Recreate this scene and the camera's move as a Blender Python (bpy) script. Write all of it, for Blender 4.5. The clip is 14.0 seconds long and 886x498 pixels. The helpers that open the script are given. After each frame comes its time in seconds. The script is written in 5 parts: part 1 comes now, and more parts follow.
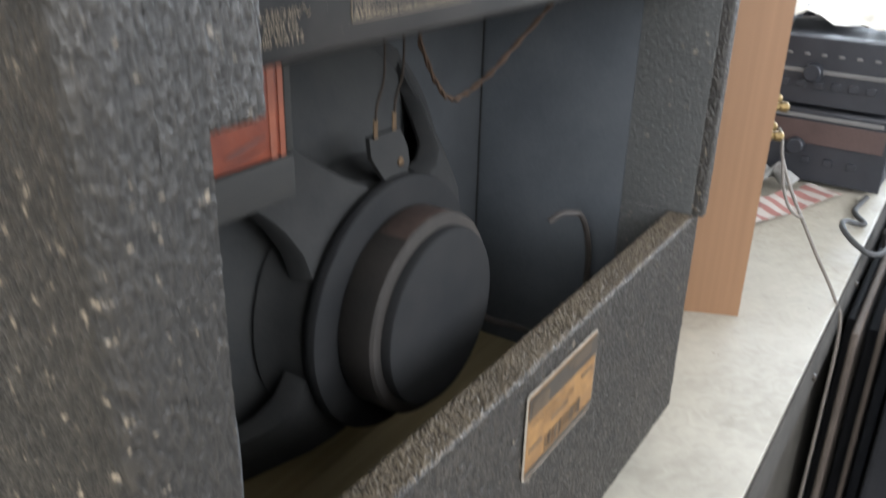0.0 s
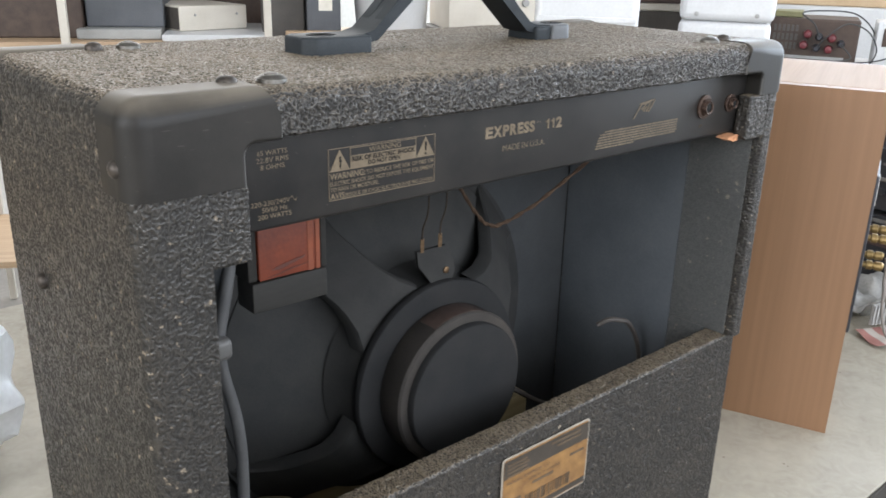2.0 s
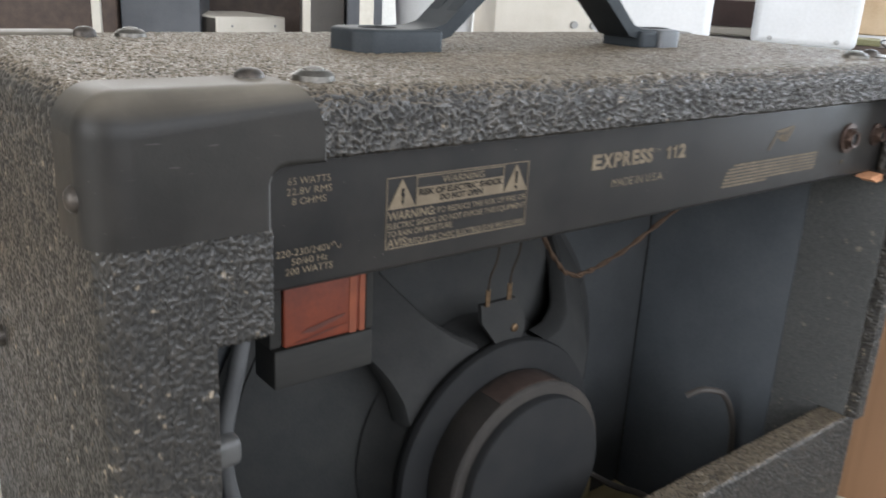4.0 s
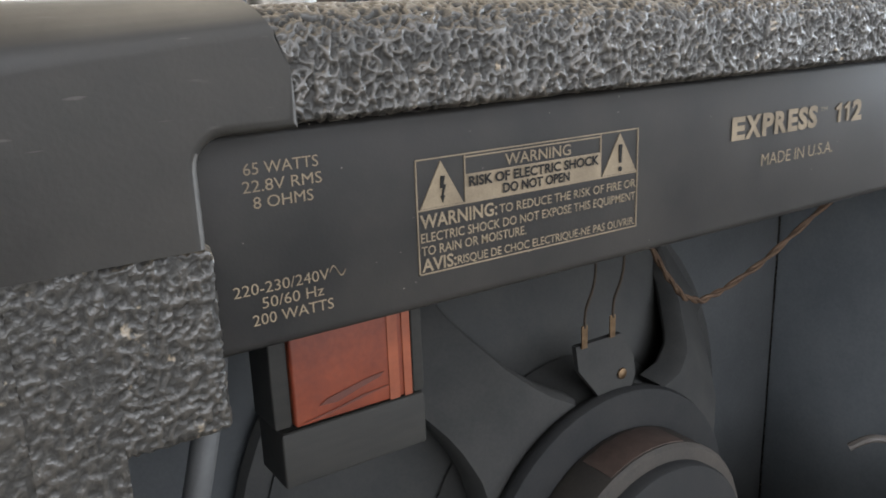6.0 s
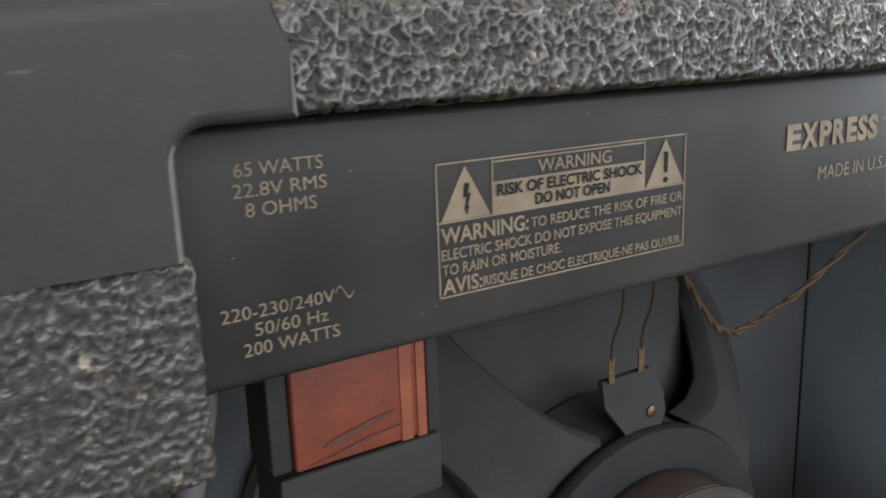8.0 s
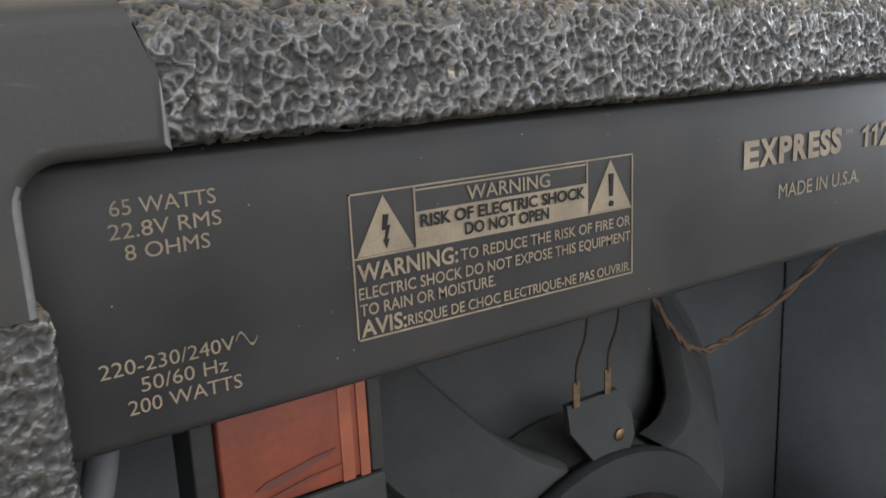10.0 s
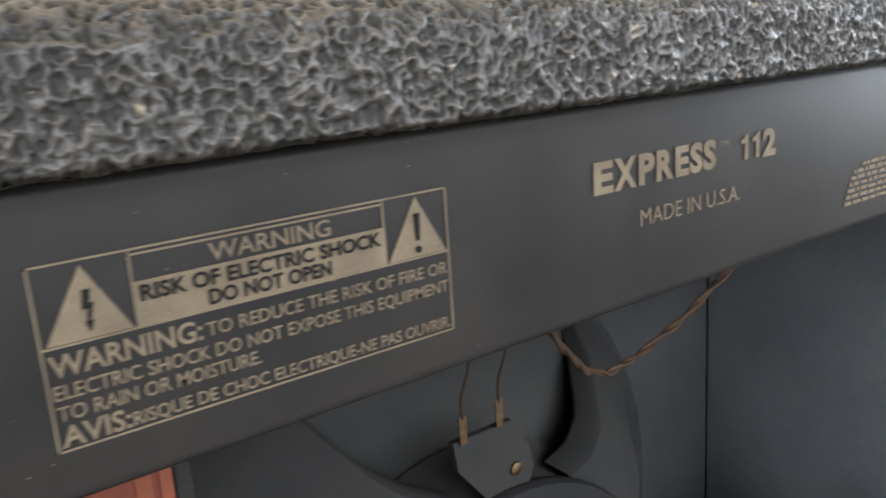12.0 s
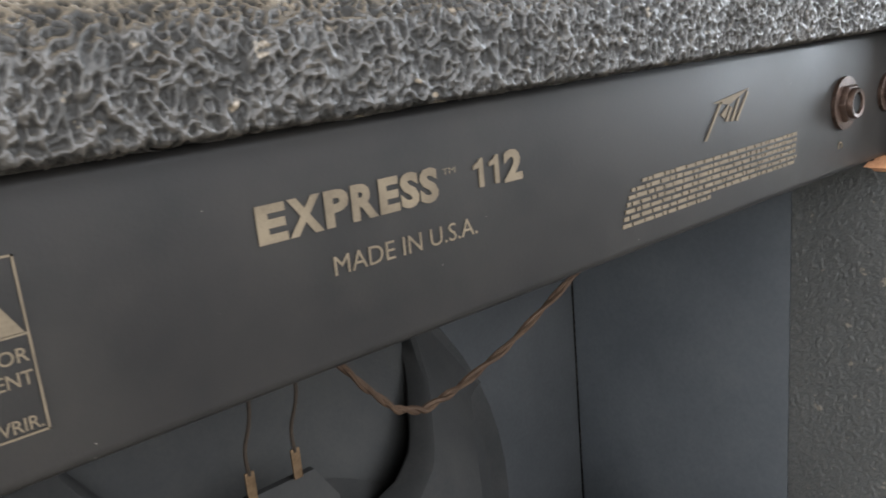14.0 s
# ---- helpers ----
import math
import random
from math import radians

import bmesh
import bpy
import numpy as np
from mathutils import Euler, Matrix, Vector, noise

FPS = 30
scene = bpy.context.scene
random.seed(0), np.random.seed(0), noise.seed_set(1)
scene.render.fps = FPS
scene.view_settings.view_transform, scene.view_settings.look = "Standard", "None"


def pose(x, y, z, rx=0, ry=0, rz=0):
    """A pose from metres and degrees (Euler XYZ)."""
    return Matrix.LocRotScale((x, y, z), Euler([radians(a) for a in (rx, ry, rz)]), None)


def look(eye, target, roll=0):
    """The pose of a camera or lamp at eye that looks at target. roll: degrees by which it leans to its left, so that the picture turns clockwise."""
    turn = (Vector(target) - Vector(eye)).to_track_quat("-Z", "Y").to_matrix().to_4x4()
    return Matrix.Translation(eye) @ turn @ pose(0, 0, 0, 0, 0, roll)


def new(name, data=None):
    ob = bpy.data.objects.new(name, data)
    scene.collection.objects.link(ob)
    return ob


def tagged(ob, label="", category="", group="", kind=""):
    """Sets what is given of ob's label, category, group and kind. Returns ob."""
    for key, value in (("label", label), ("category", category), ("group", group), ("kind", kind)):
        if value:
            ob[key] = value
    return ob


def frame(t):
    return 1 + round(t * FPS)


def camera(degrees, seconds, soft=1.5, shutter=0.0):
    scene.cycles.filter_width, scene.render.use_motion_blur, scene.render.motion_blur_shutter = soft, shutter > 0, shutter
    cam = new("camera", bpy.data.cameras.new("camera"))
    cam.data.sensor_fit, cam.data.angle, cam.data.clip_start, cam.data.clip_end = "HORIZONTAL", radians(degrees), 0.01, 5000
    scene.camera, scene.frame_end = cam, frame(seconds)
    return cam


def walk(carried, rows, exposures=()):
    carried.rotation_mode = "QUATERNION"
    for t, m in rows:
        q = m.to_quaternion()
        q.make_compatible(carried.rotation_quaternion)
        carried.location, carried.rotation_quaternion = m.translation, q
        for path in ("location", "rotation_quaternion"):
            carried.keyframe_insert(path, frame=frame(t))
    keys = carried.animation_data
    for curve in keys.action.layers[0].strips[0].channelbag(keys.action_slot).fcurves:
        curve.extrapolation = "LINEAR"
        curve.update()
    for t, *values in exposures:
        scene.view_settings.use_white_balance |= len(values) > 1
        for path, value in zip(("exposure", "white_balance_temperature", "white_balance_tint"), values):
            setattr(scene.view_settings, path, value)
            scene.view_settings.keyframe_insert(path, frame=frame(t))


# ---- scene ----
cam = camera(55.44, 14.0, soft=1.6, shutter=0.5)
# seconds, eye in metres, turn in degrees
PATH = [
    (0.0, -0.0933, -0.1447, 1.1482, 66.30, -1.38, -57.16),
    (0.3, -0.0958, -0.1584, 1.1816, 66.81, -0.98, -54.91),
    (0.5, -0.0964, -0.1774, 1.1886, 66.12, -0.73, -53.41),
    (1.0, -0.0725, -0.1936, 1.1946, 65.71, -1.94, -48.72),
    (1.5, -0.0824, -0.2639, 1.2177, 69.26, -1.41, -41.73),
    (1.8, -0.1048, -0.2960, 1.2211, 70.29, -1.01, -41.13),
    (2.0, -0.1111, -0.3112, 1.2229, 70.37, -1.37, -40.60),
    (2.2, -0.1064, -0.3239, 1.2241, 70.28, -2.01, -40.96),
    (2.5, -0.1019, -0.3395, 1.2220, 70.64, -1.66, -41.39),
    (3.0, -0.0811, -0.3191, 1.2192, 70.54, -2.12, -40.91),
    (3.5, -0.0655, -0.2741, 1.2017, 71.58, -3.03, -39.80),
    (3.7, -0.0639, -0.2469, 1.2020, 71.59, -3.33, -38.96),
    (5.8, 0.0073, -0.1432, 1.1654, 74.21, 2.07, -33.69),
    (6.0, 0.0073, -0.1383, 1.1646, 74.21, 2.09, -33.57),
    (6.5, 0.0114, -0.1271, 1.1617, 74.88, 2.15, -33.63),
    (7.0, 0.0097, -0.1151, 1.1576, 75.14, 2.11, -33.91),
    (7.5, 0.0076, -0.1129, 1.1581, 75.27, 1.87, -33.79),
    (8.0, 0.0171, -0.1175, 1.1556, 76.49, 2.10, -33.06),
    (10.3, 0.0370, -0.1102, 1.1570, 77.02, 2.93, -34.36),
    (10.5, 0.0400, -0.1089, 1.1546, 77.52, 3.48, -34.37),
    (11.0, 0.0550, -0.1062, 1.1560, 76.51, 3.22, -34.86),
    (11.5, 0.0633, -0.1033, 1.1578, 76.22, 3.41, -36.15),
    (12.0, 0.0774, -0.1033, 1.1592, 75.96, 3.80, -37.08),
    (12.5, 0.0976, -0.0990, 1.1564, 74.94, 3.80, -38.87),
    (13.0, 0.1138, -0.1020, 1.1600, 74.29, 4.04, -40.02),
    (13.5, 0.1246, -0.1049, 1.1630, 74.17, 4.55, -40.72),
    (14.0, 0.1317, -0.1104, 1.1584, 75.47, 5.12, -41.65),
]
walk(cam, [(t, pose(x, y, z, rx, ry, rz)) for t, x, y, z, rx, ry, rz in PATH],
     exposures=[(0.0, 0.46, 6080, 10), (0.3, 0.58, 6030, 10), (0.6, 0.50, 6080, 10), (1.0, 0.42, 6060, 10), (1.5, 0.4, 6110, 10), (2.0, 0.22, 6110, 10), (3.0, 0.14, 6110, 10), (3.7, 0.08, 6110, 10), (5.8, 0.42, 6190, 10), (7.0, 0.43, 6210, 10), (7.5, 0.42, 6210, 10), (8.0, 0.30, 6230, 10), (10.3, 0.36, 6190, 10), (12.0, 0.36, 6240, 10), (13.0, 0.50, 6250, 10), (14.0, 0.44, 6270, 10)])
# ---- end of path
# ---- world and light ----
world = bpy.data.worlds.new("sky")
scene.world = world
world.use_nodes = True
wn = world.node_tree.nodes
sky = wn.new("ShaderNodeTexSky")
sky.sky_type = "NISHITA"
sky.sun_disc = False
sky.sun_elevation = radians(40)
sky.sun_rotation = radians(60)
world.node_tree.links.new(sky.outputs["Color"], wn["Background"].inputs["Color"])
wn["Background"].inputs["Strength"].default_value = 0.12


def window_light(name, eye, target, w, h, power, colour):
    """Daylight that enters by a window's opening."""
    data = bpy.data.lights.new(name, "AREA")
    data.shape, data.size, data.size_y, data.energy, data.color = "RECTANGLE", w, h, power, colour
    ob = new(name, data)
    ob.matrix_world = look(eye, target)
    return ob


window_light("window_light", (4.40, 0.475, 1.75), (0, 0.475, 1.55), 4.4, 1.5, 272, (0.84, 0.92, 1.0))
window_light("window_light", (0.9, -2.90, 2.10), (0.9, 0, 1.2), 5.4, 1.4, 150, (0.97, 0.97, 0.98))
window_light("window_light", (-3.10, -0.55, 1.95), (0, -0.55, 1.3), 2.7, 1.3, 105, (1.0, 0.97, 0.93))
# Window out of view; its warm tint stands in for light off warm walls.
window_light("window_light", (1.6, 3.60, 1.9), (1.6, 0, 1.3), 2.6, 1.2, 62, (1.0, 0.94, 0.85))
scene.view_settings.exposure = 0.0


# ---- materials ----
def shader(name, colour, rough=0.6, metal=0.0, spec=0.5):
    m = bpy.data.materials.new(name)
    m.use_nodes = True
    b = m.node_tree.nodes["Principled BSDF"]
    b.inputs["Base Color"].default_value = (*colour, 1)
    b.inputs["Roughness"].default_value = rough
    b.inputs["Metallic"].default_value = metal
    b.inputs["Specular IOR Level"].default_value = spec
    return m, m.node_tree, b


def node(t, kind, **put):
    n = t.nodes.new(kind)
    for k, v in put.items():
        n.inputs[k.replace("_", " ")].default_value = v
    return n


def coords(t, scale=(1, 1, 1), turn=(0, 0, 0)):
    c = t.nodes.new("ShaderNodeTexCoord")
    m = node(t, "ShaderNodeMapping", Scale=scale, Rotation=turn)
    t.links.new(c.outputs["Object"], m.inputs["Vector"])
    return m.outputs["Vector"]


def ramp(t, src, stops):
    r = t.nodes.new("ShaderNodeValToRGB")
    e = r.color_ramp.elements
    while len(e) < len(stops):
        e.new(0.5)
    for k, (p, c) in zip(e, stops):
        k.position, k.color = p, (*c, 1) if len(c) == 3 else c
    t.links.new(src, r.inputs["Fac"])
    return r.outputs["Color"]


def math_node(t, op, a, b=None):
    n = t.nodes.new("ShaderNodeMath")
    n.operation = op
    for i, v in enumerate((a, b)):
        if v is None:
            continue
        if isinstance(v, (int, float)):
            n.inputs[i].default_value = v
        else:
            t.links.new(v, n.inputs[i])
    return n.outputs[0]


def bump(t, b, height, strength, distance, under=None):
    n = node(t, "ShaderNodeBump", Strength=strength, Distance=distance)
    t.links.new(height, n.inputs["Height"])
    if under is not None:
        t.links.new(under, n.inputs["Normal"])
    t.links.new(n.outputs["Normal"], b.inputs["Normal"])
    return n.outputs["Normal"]


def worn(name, c1, c2, rough=0.6, metal=0.0, scale=40, fine=600, relief=0.15, spec=0.5, stretch=(1, 1, 1), rough2=None, depth=0.0004):
    """A surface in two near tones, with large stains, fine grain and a fine relief."""
    m, t, b = shader(name, c1, rough, metal, spec)
    v = coords(t, stretch)
    big = node(t, "ShaderNodeTexNoise", Scale=scale, Detail=4.0, Roughness=0.6)
    small = node(t, "ShaderNodeTexNoise", Scale=fine, Detail=3.0)
    t.links.new(v, big.inputs["Vector"])
    t.links.new(v, small.inputs["Vector"])
    mix = math_node(t, "ADD", math_node(t, "MULTIPLY", big.outputs["Fac"], 0.7), math_node(t, "MULTIPLY", small.outputs["Fac"], 0.3))
    t.links.new(ramp(t, mix, [(0.36, c1), (0.64, c2)]), b.inputs["Base Color"])
    if rough2 is not None:
        t.links.new(ramp(t, big.outputs["Fac"], [(0.35, (rough,) * 3), (0.65, (rough2,) * 3)]), b.inputs["Roughness"])
    if relief:
        bump(t, b, small.outputs["Fac"], relief, depth)
    return m


def make_tolex(name, film=0.0, crest_pale=1.0, bare=0.655):
    """Black pebbled vinyl: the mesh carries the ridges. Crests are worn and painted paler, pits painted darker as
    shade, with brown worn specks that also imitate glints. film: share of grey mixed in to imitate haze;
    crest_pale: how far the crests are lightened; bare: the lower, the more specks."""
    m, t, b = shader(name, (0.03, 0.03, 0.03), 0.38, 0, 0.5)
    v = coords(t)
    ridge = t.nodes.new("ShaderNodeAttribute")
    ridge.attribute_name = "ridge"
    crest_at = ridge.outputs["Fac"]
    fine = node(t, "ShaderNodeTexNoise", Scale=1500.0, Detail=3.0)
    dust = node(t, "ShaderNodeTexNoise", Scale=16.0, Detail=5.0, Roughness=0.65)
    speck = node(t, "ShaderNodeTexNoise", Scale=190.0, Detail=3.0, Roughness=0.6)
    for n in (fine, dust, speck):
        t.links.new(v, n.inputs["Vector"])
    grain = node(t, "ShaderNodeTexNoise", Scale=820.0, Detail=1.0)
    t.links.new(v, grain.inputs["Vector"])
    crinkle = math_node(t, "MULTIPLY", math_node(t, "ABSOLUTE", math_node(t, "SUBTRACT", grain.outputs["Fac"], 0.5)), -4.0)
    first = bump(t, b, crinkle, 0.35, 0.00025)
    bump(t, b, fine.outputs["Fac"], 0.3, 0.0002, first)
    # Pits painted dark as shade; crests pale with wear and painted light.
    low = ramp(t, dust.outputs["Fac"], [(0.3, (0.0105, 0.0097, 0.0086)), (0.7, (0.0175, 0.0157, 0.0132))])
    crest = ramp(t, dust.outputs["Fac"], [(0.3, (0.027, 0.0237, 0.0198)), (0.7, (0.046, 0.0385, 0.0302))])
    relief_tone = t.nodes.new("ShaderNodeMix")
    relief_tone.data_type = "RGBA"
    t.links.new(ramp(t, crest_at, [(0.35, (0, 0, 0)), (0.9, (crest_pale,) * 3)]), relief_tone.inputs["Factor"])
    t.links.new(low, relief_tone.inputs["A"])
    t.links.new(crest, relief_tone.inputs["B"])
    mix = t.nodes.new("ShaderNodeMix")
    mix.data_type = "RGBA"
    t.links.new(ramp(t, speck.outputs["Fac"], [(bare, (0, 0, 0)), (bare + 0.07, (1, 1, 1))]), mix.inputs["Factor"])
    t.links.new(relief_tone.outputs["Result"], mix.inputs["A"])
    mix.inputs["B"].default_value = (0.22, 0.180, 0.130, 1)
    # Tan dust on upward crests; its pale tone also imitates light from above.
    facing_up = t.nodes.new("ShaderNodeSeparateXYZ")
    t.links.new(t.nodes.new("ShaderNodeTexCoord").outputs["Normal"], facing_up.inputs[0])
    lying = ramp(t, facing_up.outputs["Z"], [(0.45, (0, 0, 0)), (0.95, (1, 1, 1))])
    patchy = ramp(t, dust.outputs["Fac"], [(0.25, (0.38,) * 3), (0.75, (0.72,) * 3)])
    top_light_dust = t.nodes.new("ShaderNodeMix")
    top_light_dust.data_type = "RGBA"
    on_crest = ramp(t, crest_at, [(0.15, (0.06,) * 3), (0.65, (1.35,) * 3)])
    t.links.new(math_node(t, "MULTIPLY", math_node(t, "MULTIPLY", lying, patchy), on_crest), top_light_dust.inputs["Factor"])
    t.links.new(mix.outputs["Result"], top_light_dust.inputs["A"])
    top_light_dust.inputs["B"].default_value = (0.172, 0.138, 0.096, 1)
    shown = top_light_dust.outputs["Result"]
    # Grey mixed in to imitate haze over the inner vinyl.
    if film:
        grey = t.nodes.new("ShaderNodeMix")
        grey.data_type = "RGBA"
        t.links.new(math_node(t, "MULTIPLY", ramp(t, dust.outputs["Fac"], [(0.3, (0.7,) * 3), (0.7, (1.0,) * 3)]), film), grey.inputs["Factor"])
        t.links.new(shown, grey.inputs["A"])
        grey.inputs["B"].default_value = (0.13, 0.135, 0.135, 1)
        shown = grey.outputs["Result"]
    t.links.new(shown, b.inputs["Base Color"])
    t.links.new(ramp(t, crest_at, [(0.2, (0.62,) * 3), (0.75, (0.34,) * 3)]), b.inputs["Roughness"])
    # Less gloss in the pits, as if they were shaded.
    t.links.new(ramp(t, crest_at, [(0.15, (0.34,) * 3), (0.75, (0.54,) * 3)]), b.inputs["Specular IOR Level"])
    return m


def make_plastic():
    """Black moulded plastic with a satin skin, greasy stains, fine scratches and brownish dust on what faces up, paled
    to imitate light.
    """
    m, t, b = shader("black_corner_plastic", (0.02, 0.0185, 0.0165), 0.5, 0, 0.25)
    v = coords(t)
    stain = node(t, "ShaderNodeTexNoise", Scale=35.0, Detail=5.0, Roughness=0.62)
    grain = node(t, "ShaderNodeTexNoise", Scale=1100.0, Detail=2.0)
    scratch = node(t, "ShaderNodeTexNoise", Scale=1.0, Detail=2.0)
    for k in (stain, grain):
        t.links.new(v, k.inputs["Vector"])
    t.links.new(coords(t, (90, 500, 900), (0.2, 0.4, 0.1)), scratch.inputs["Vector"])
    base = ramp(t, stain.outputs["Fac"], [(0.34, (0.0108, 0.0098, 0.0086)), (0.66, (0.0200, 0.0180, 0.0154))])
    marked = t.nodes.new("ShaderNodeMix")
    marked.data_type = "RGBA"
    t.links.new(ramp(t, scratch.outputs["Fac"], [(0.70, (0, 0, 0)), (0.76, (0.6,) * 3)]), marked.inputs["Factor"])
    t.links.new(base, marked.inputs["A"])
    marked.inputs["B"].default_value = (0.055, 0.05, 0.045, 1)
    # Upward faces take a pale dust tone that also imitates light from above.
    up_axis = t.nodes.new("ShaderNodeSeparateXYZ")
    t.links.new(t.nodes.new("ShaderNodeTexCoord").outputs["Normal"], up_axis.inputs[0])
    lying = ramp(t, up_axis.outputs["Z"], [(0.35, (0, 0, 0)), (0.95, (1, 1, 1))])
    patchy = ramp(t, stain.outputs["Fac"], [(0.3, (0.45,) * 3), (0.7, (0.85,) * 3)])
    dusty = t.nodes.new("ShaderNodeMix")
    dusty.data_type = "RGBA"
    t.links.new(math_node(t, "MULTIPLY", lying, patchy), dusty.inputs["Factor"])
    t.links.new(marked.outputs["Result"], dusty.inputs["A"])
    dusty.inputs["B"].default_value = (0.155, 0.134, 0.105, 1)
    t.links.new(dusty.outputs["Result"], b.inputs["Base Color"])
    t.links.new(ramp(t, stain.outputs["Fac"], [(0.3, (0.42,) * 3), (0.7, (0.60,) * 3)]), b.inputs["Roughness"])
    bump(t, b, grain.outputs["Fac"], 0.12, 0.0003)
    return m


def make_chassis():
    """Satin black paint with dust flecks and faint greasy wear."""
    m, t, b = shader("black_chassis_paint", (0.025, 0.026, 0.028), 0.42, 0, 0.21)
    v = coords(t)
    stain = node(t, "ShaderNodeTexNoise", Scale=26.0, Detail=5.0, Roughness=0.6)
    grain = node(t, "ShaderNodeTexNoise", Scale=1500.0, Detail=2.0)
    fleck = node(t, "ShaderNodeTexVoronoi", Scale=330.0)
    for n in (stain, grain, fleck):
        t.links.new(v, n.inputs["Vector"])
    base = ramp(t, stain.outputs["Fac"], [(0.32, (0.0116, 0.0112, 0.0112)), (0.68, (0.0225, 0.0202, 0.0180))])
    rare = t.nodes.new("ShaderNodeSeparateColor")
    t.links.new(fleck.outputs["Color"], rare.inputs["Color"])
    spot = math_node(t, "MULTIPLY", math_node(t, "LESS_THAN", fleck.outputs["Distance"], 0.042), math_node(t, "GREATER_THAN", rare.outputs[0], 0.82))
    mix = t.nodes.new("ShaderNodeMix")
    mix.data_type = "RGBA"
    t.links.new(spot, mix.inputs["Factor"])
    t.links.new(base, mix.inputs["A"])
    mix.inputs["B"].default_value = (0.17, 0.155, 0.135, 1)
    lint = node(t, "ShaderNodeTexVoronoi", Scale=620.0)
    t.links.new(v, lint.inputs["Vector"])
    few = t.nodes.new("ShaderNodeSeparateColor")
    t.links.new(lint.outputs["Color"], few.inputs["Color"])
    clump = math_node(t, "MULTIPLY", stain.outputs["Fac"], 0.12)
    tiny = math_node(t, "MULTIPLY", math_node(t, "LESS_THAN", lint.outputs["Distance"], 0.10), math_node(t, "GREATER_THAN", math_node(t, "ADD", few.outputs[1], clump), 0.985))
    dusted = t.nodes.new("ShaderNodeMix")
    dusted.data_type = "RGBA"
    t.links.new(tiny, dusted.inputs["Factor"])
    t.links.new(mix.outputs["Result"], dusted.inputs["A"])
    dusted.inputs["B"].default_value = (0.26, 0.235, 0.20, 1)
    t.links.new(dusted.outputs["Result"], b.inputs["Base Color"])
    t.links.new(ramp(t, stain.outputs["Fac"], [(0.3, (0.36,) * 3), (0.7, (0.50,) * 3)]), b.inputs["Roughness"])
    bump(t, b, grain.outputs["Fac"], 0.10, 0.0002)
    return m


def make_wood(name, c1, c2, rough, along=2, scale=1.0, relief=0.08):
    """Straight-grained veneer: long streaks along one axis."""
    m, t, b = shader(name, c1, rough)
    s = [60 * scale] * 3
    s[along] = 1.6 * scale
    v = coords(t, s)
    streak = node(t, "ShaderNodeTexNoise", Scale=1.0, Detail=6.0, Roughness=0.65, Distortion=0.6)
    t.links.new(v, streak.inputs["Vector"])
    s2 = [420 * scale] * 3
    s2[along] = 9 * scale
    pores = node(t, "ShaderNodeTexNoise", Scale=1.0, Detail=2.0)
    t.links.new(coords(t, s2), pores.inputs["Vector"])
    mix = math_node(t, "ADD", math_node(t, "MULTIPLY", streak.outputs["Fac"], 0.72), math_node(t, "MULTIPLY", pores.outputs["Fac"], 0.28))
    t.links.new(ramp(t, mix, [(0.36, c1), (0.62, c2)]), b.inputs["Base Color"])
    bump(t, b, pores.outputs["Fac"], relief, 0.0003)
    return m


def make_laminate():
    """Off-white laminate with grey-brown stains, scuffs and scattered dark crumbs of dirt."""
    m, t, b = shader("off_white_laminate", (0.46, 0.44, 0.38), 0.5)
    v = coords(t)
    stain = node(t, "ShaderNodeTexNoise", Scale=7.0, Detail=6.0, Roughness=0.65)
    scuff = node(t, "ShaderNodeTexNoise", Scale=60.0, Detail=3.0, Distortion=1.5)
    grain = node(t, "ShaderNodeTexNoise", Scale=420.0, Detail=2.0)
    crumb = node(t, "ShaderNodeTexVoronoi", Scale=55.0)
    for k in (stain, scuff, grain, crumb):
        t.links.new(v, k.inputs["Vector"])
    mix = math_node(t, "ADD", math_node(t, "MULTIPLY", stain.outputs["Fac"], 0.7), math_node(t, "MULTIPLY", scuff.outputs["Fac"], 0.3))
    base = ramp(t, mix, [(0.36, (0.275, 0.250, 0.198)), (0.50, (0.350, 0.322, 0.262)), (0.66, (0.405, 0.374, 0.306))])
    rare = t.nodes.new("ShaderNodeSeparateColor")
    t.links.new(crumb.outputs["Color"], rare.inputs["Color"])
    spot = math_node(t, "MULTIPLY", math_node(t, "LESS_THAN", crumb.outputs["Distance"], 0.075), math_node(t, "GREATER_THAN", rare.outputs[0], 0.82))
    dirt = t.nodes.new("ShaderNodeMix")
    dirt.data_type = "RGBA"
    t.links.new(math_node(t, "MULTIPLY", spot, 0.7), dirt.inputs["Factor"])
    t.links.new(base, dirt.inputs["A"])
    dirt.inputs["B"].default_value = (0.12, 0.095, 0.07, 1)
    t.links.new(dirt.outputs["Result"], b.inputs["Base Color"])
    t.links.new(ramp(t, mix, [(0.4, (0.58,) * 3), (0.6, (0.44,) * 3)]), b.inputs["Roughness"])
    bump(t, b, grain.outputs["Fac"], 0.06, 0.0003)
    return m


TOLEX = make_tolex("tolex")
# Lighter copy of the vinyl, standing in for haze and side light.
TOLEX_INSIDE = make_tolex("haze_lifted_vinyl", 0.58)
# Darker copy for dimmer sides and cleats; extra specks imitate glints.
TOLEX_SIDE = make_tolex("dim_crest_vinyl", 0.0, 0.55, 0.63)
PLASTIC = make_plastic()
# Worn rim, made paler to imitate light caught along the edge.
LIT_EDGE = worn("worn_lit_plastic_edge", (0.034, 0.032, 0.029), (0.075, 0.071, 0.066), 0.5, 0, 90, 900, 0.1)
CHASSIS = make_chassis()
INK = worn("cream_print", (0.092, 0.071, 0.046), (0.148, 0.116, 0.076), 0.65, 0, 120, 2200, 0, spec=0.3)
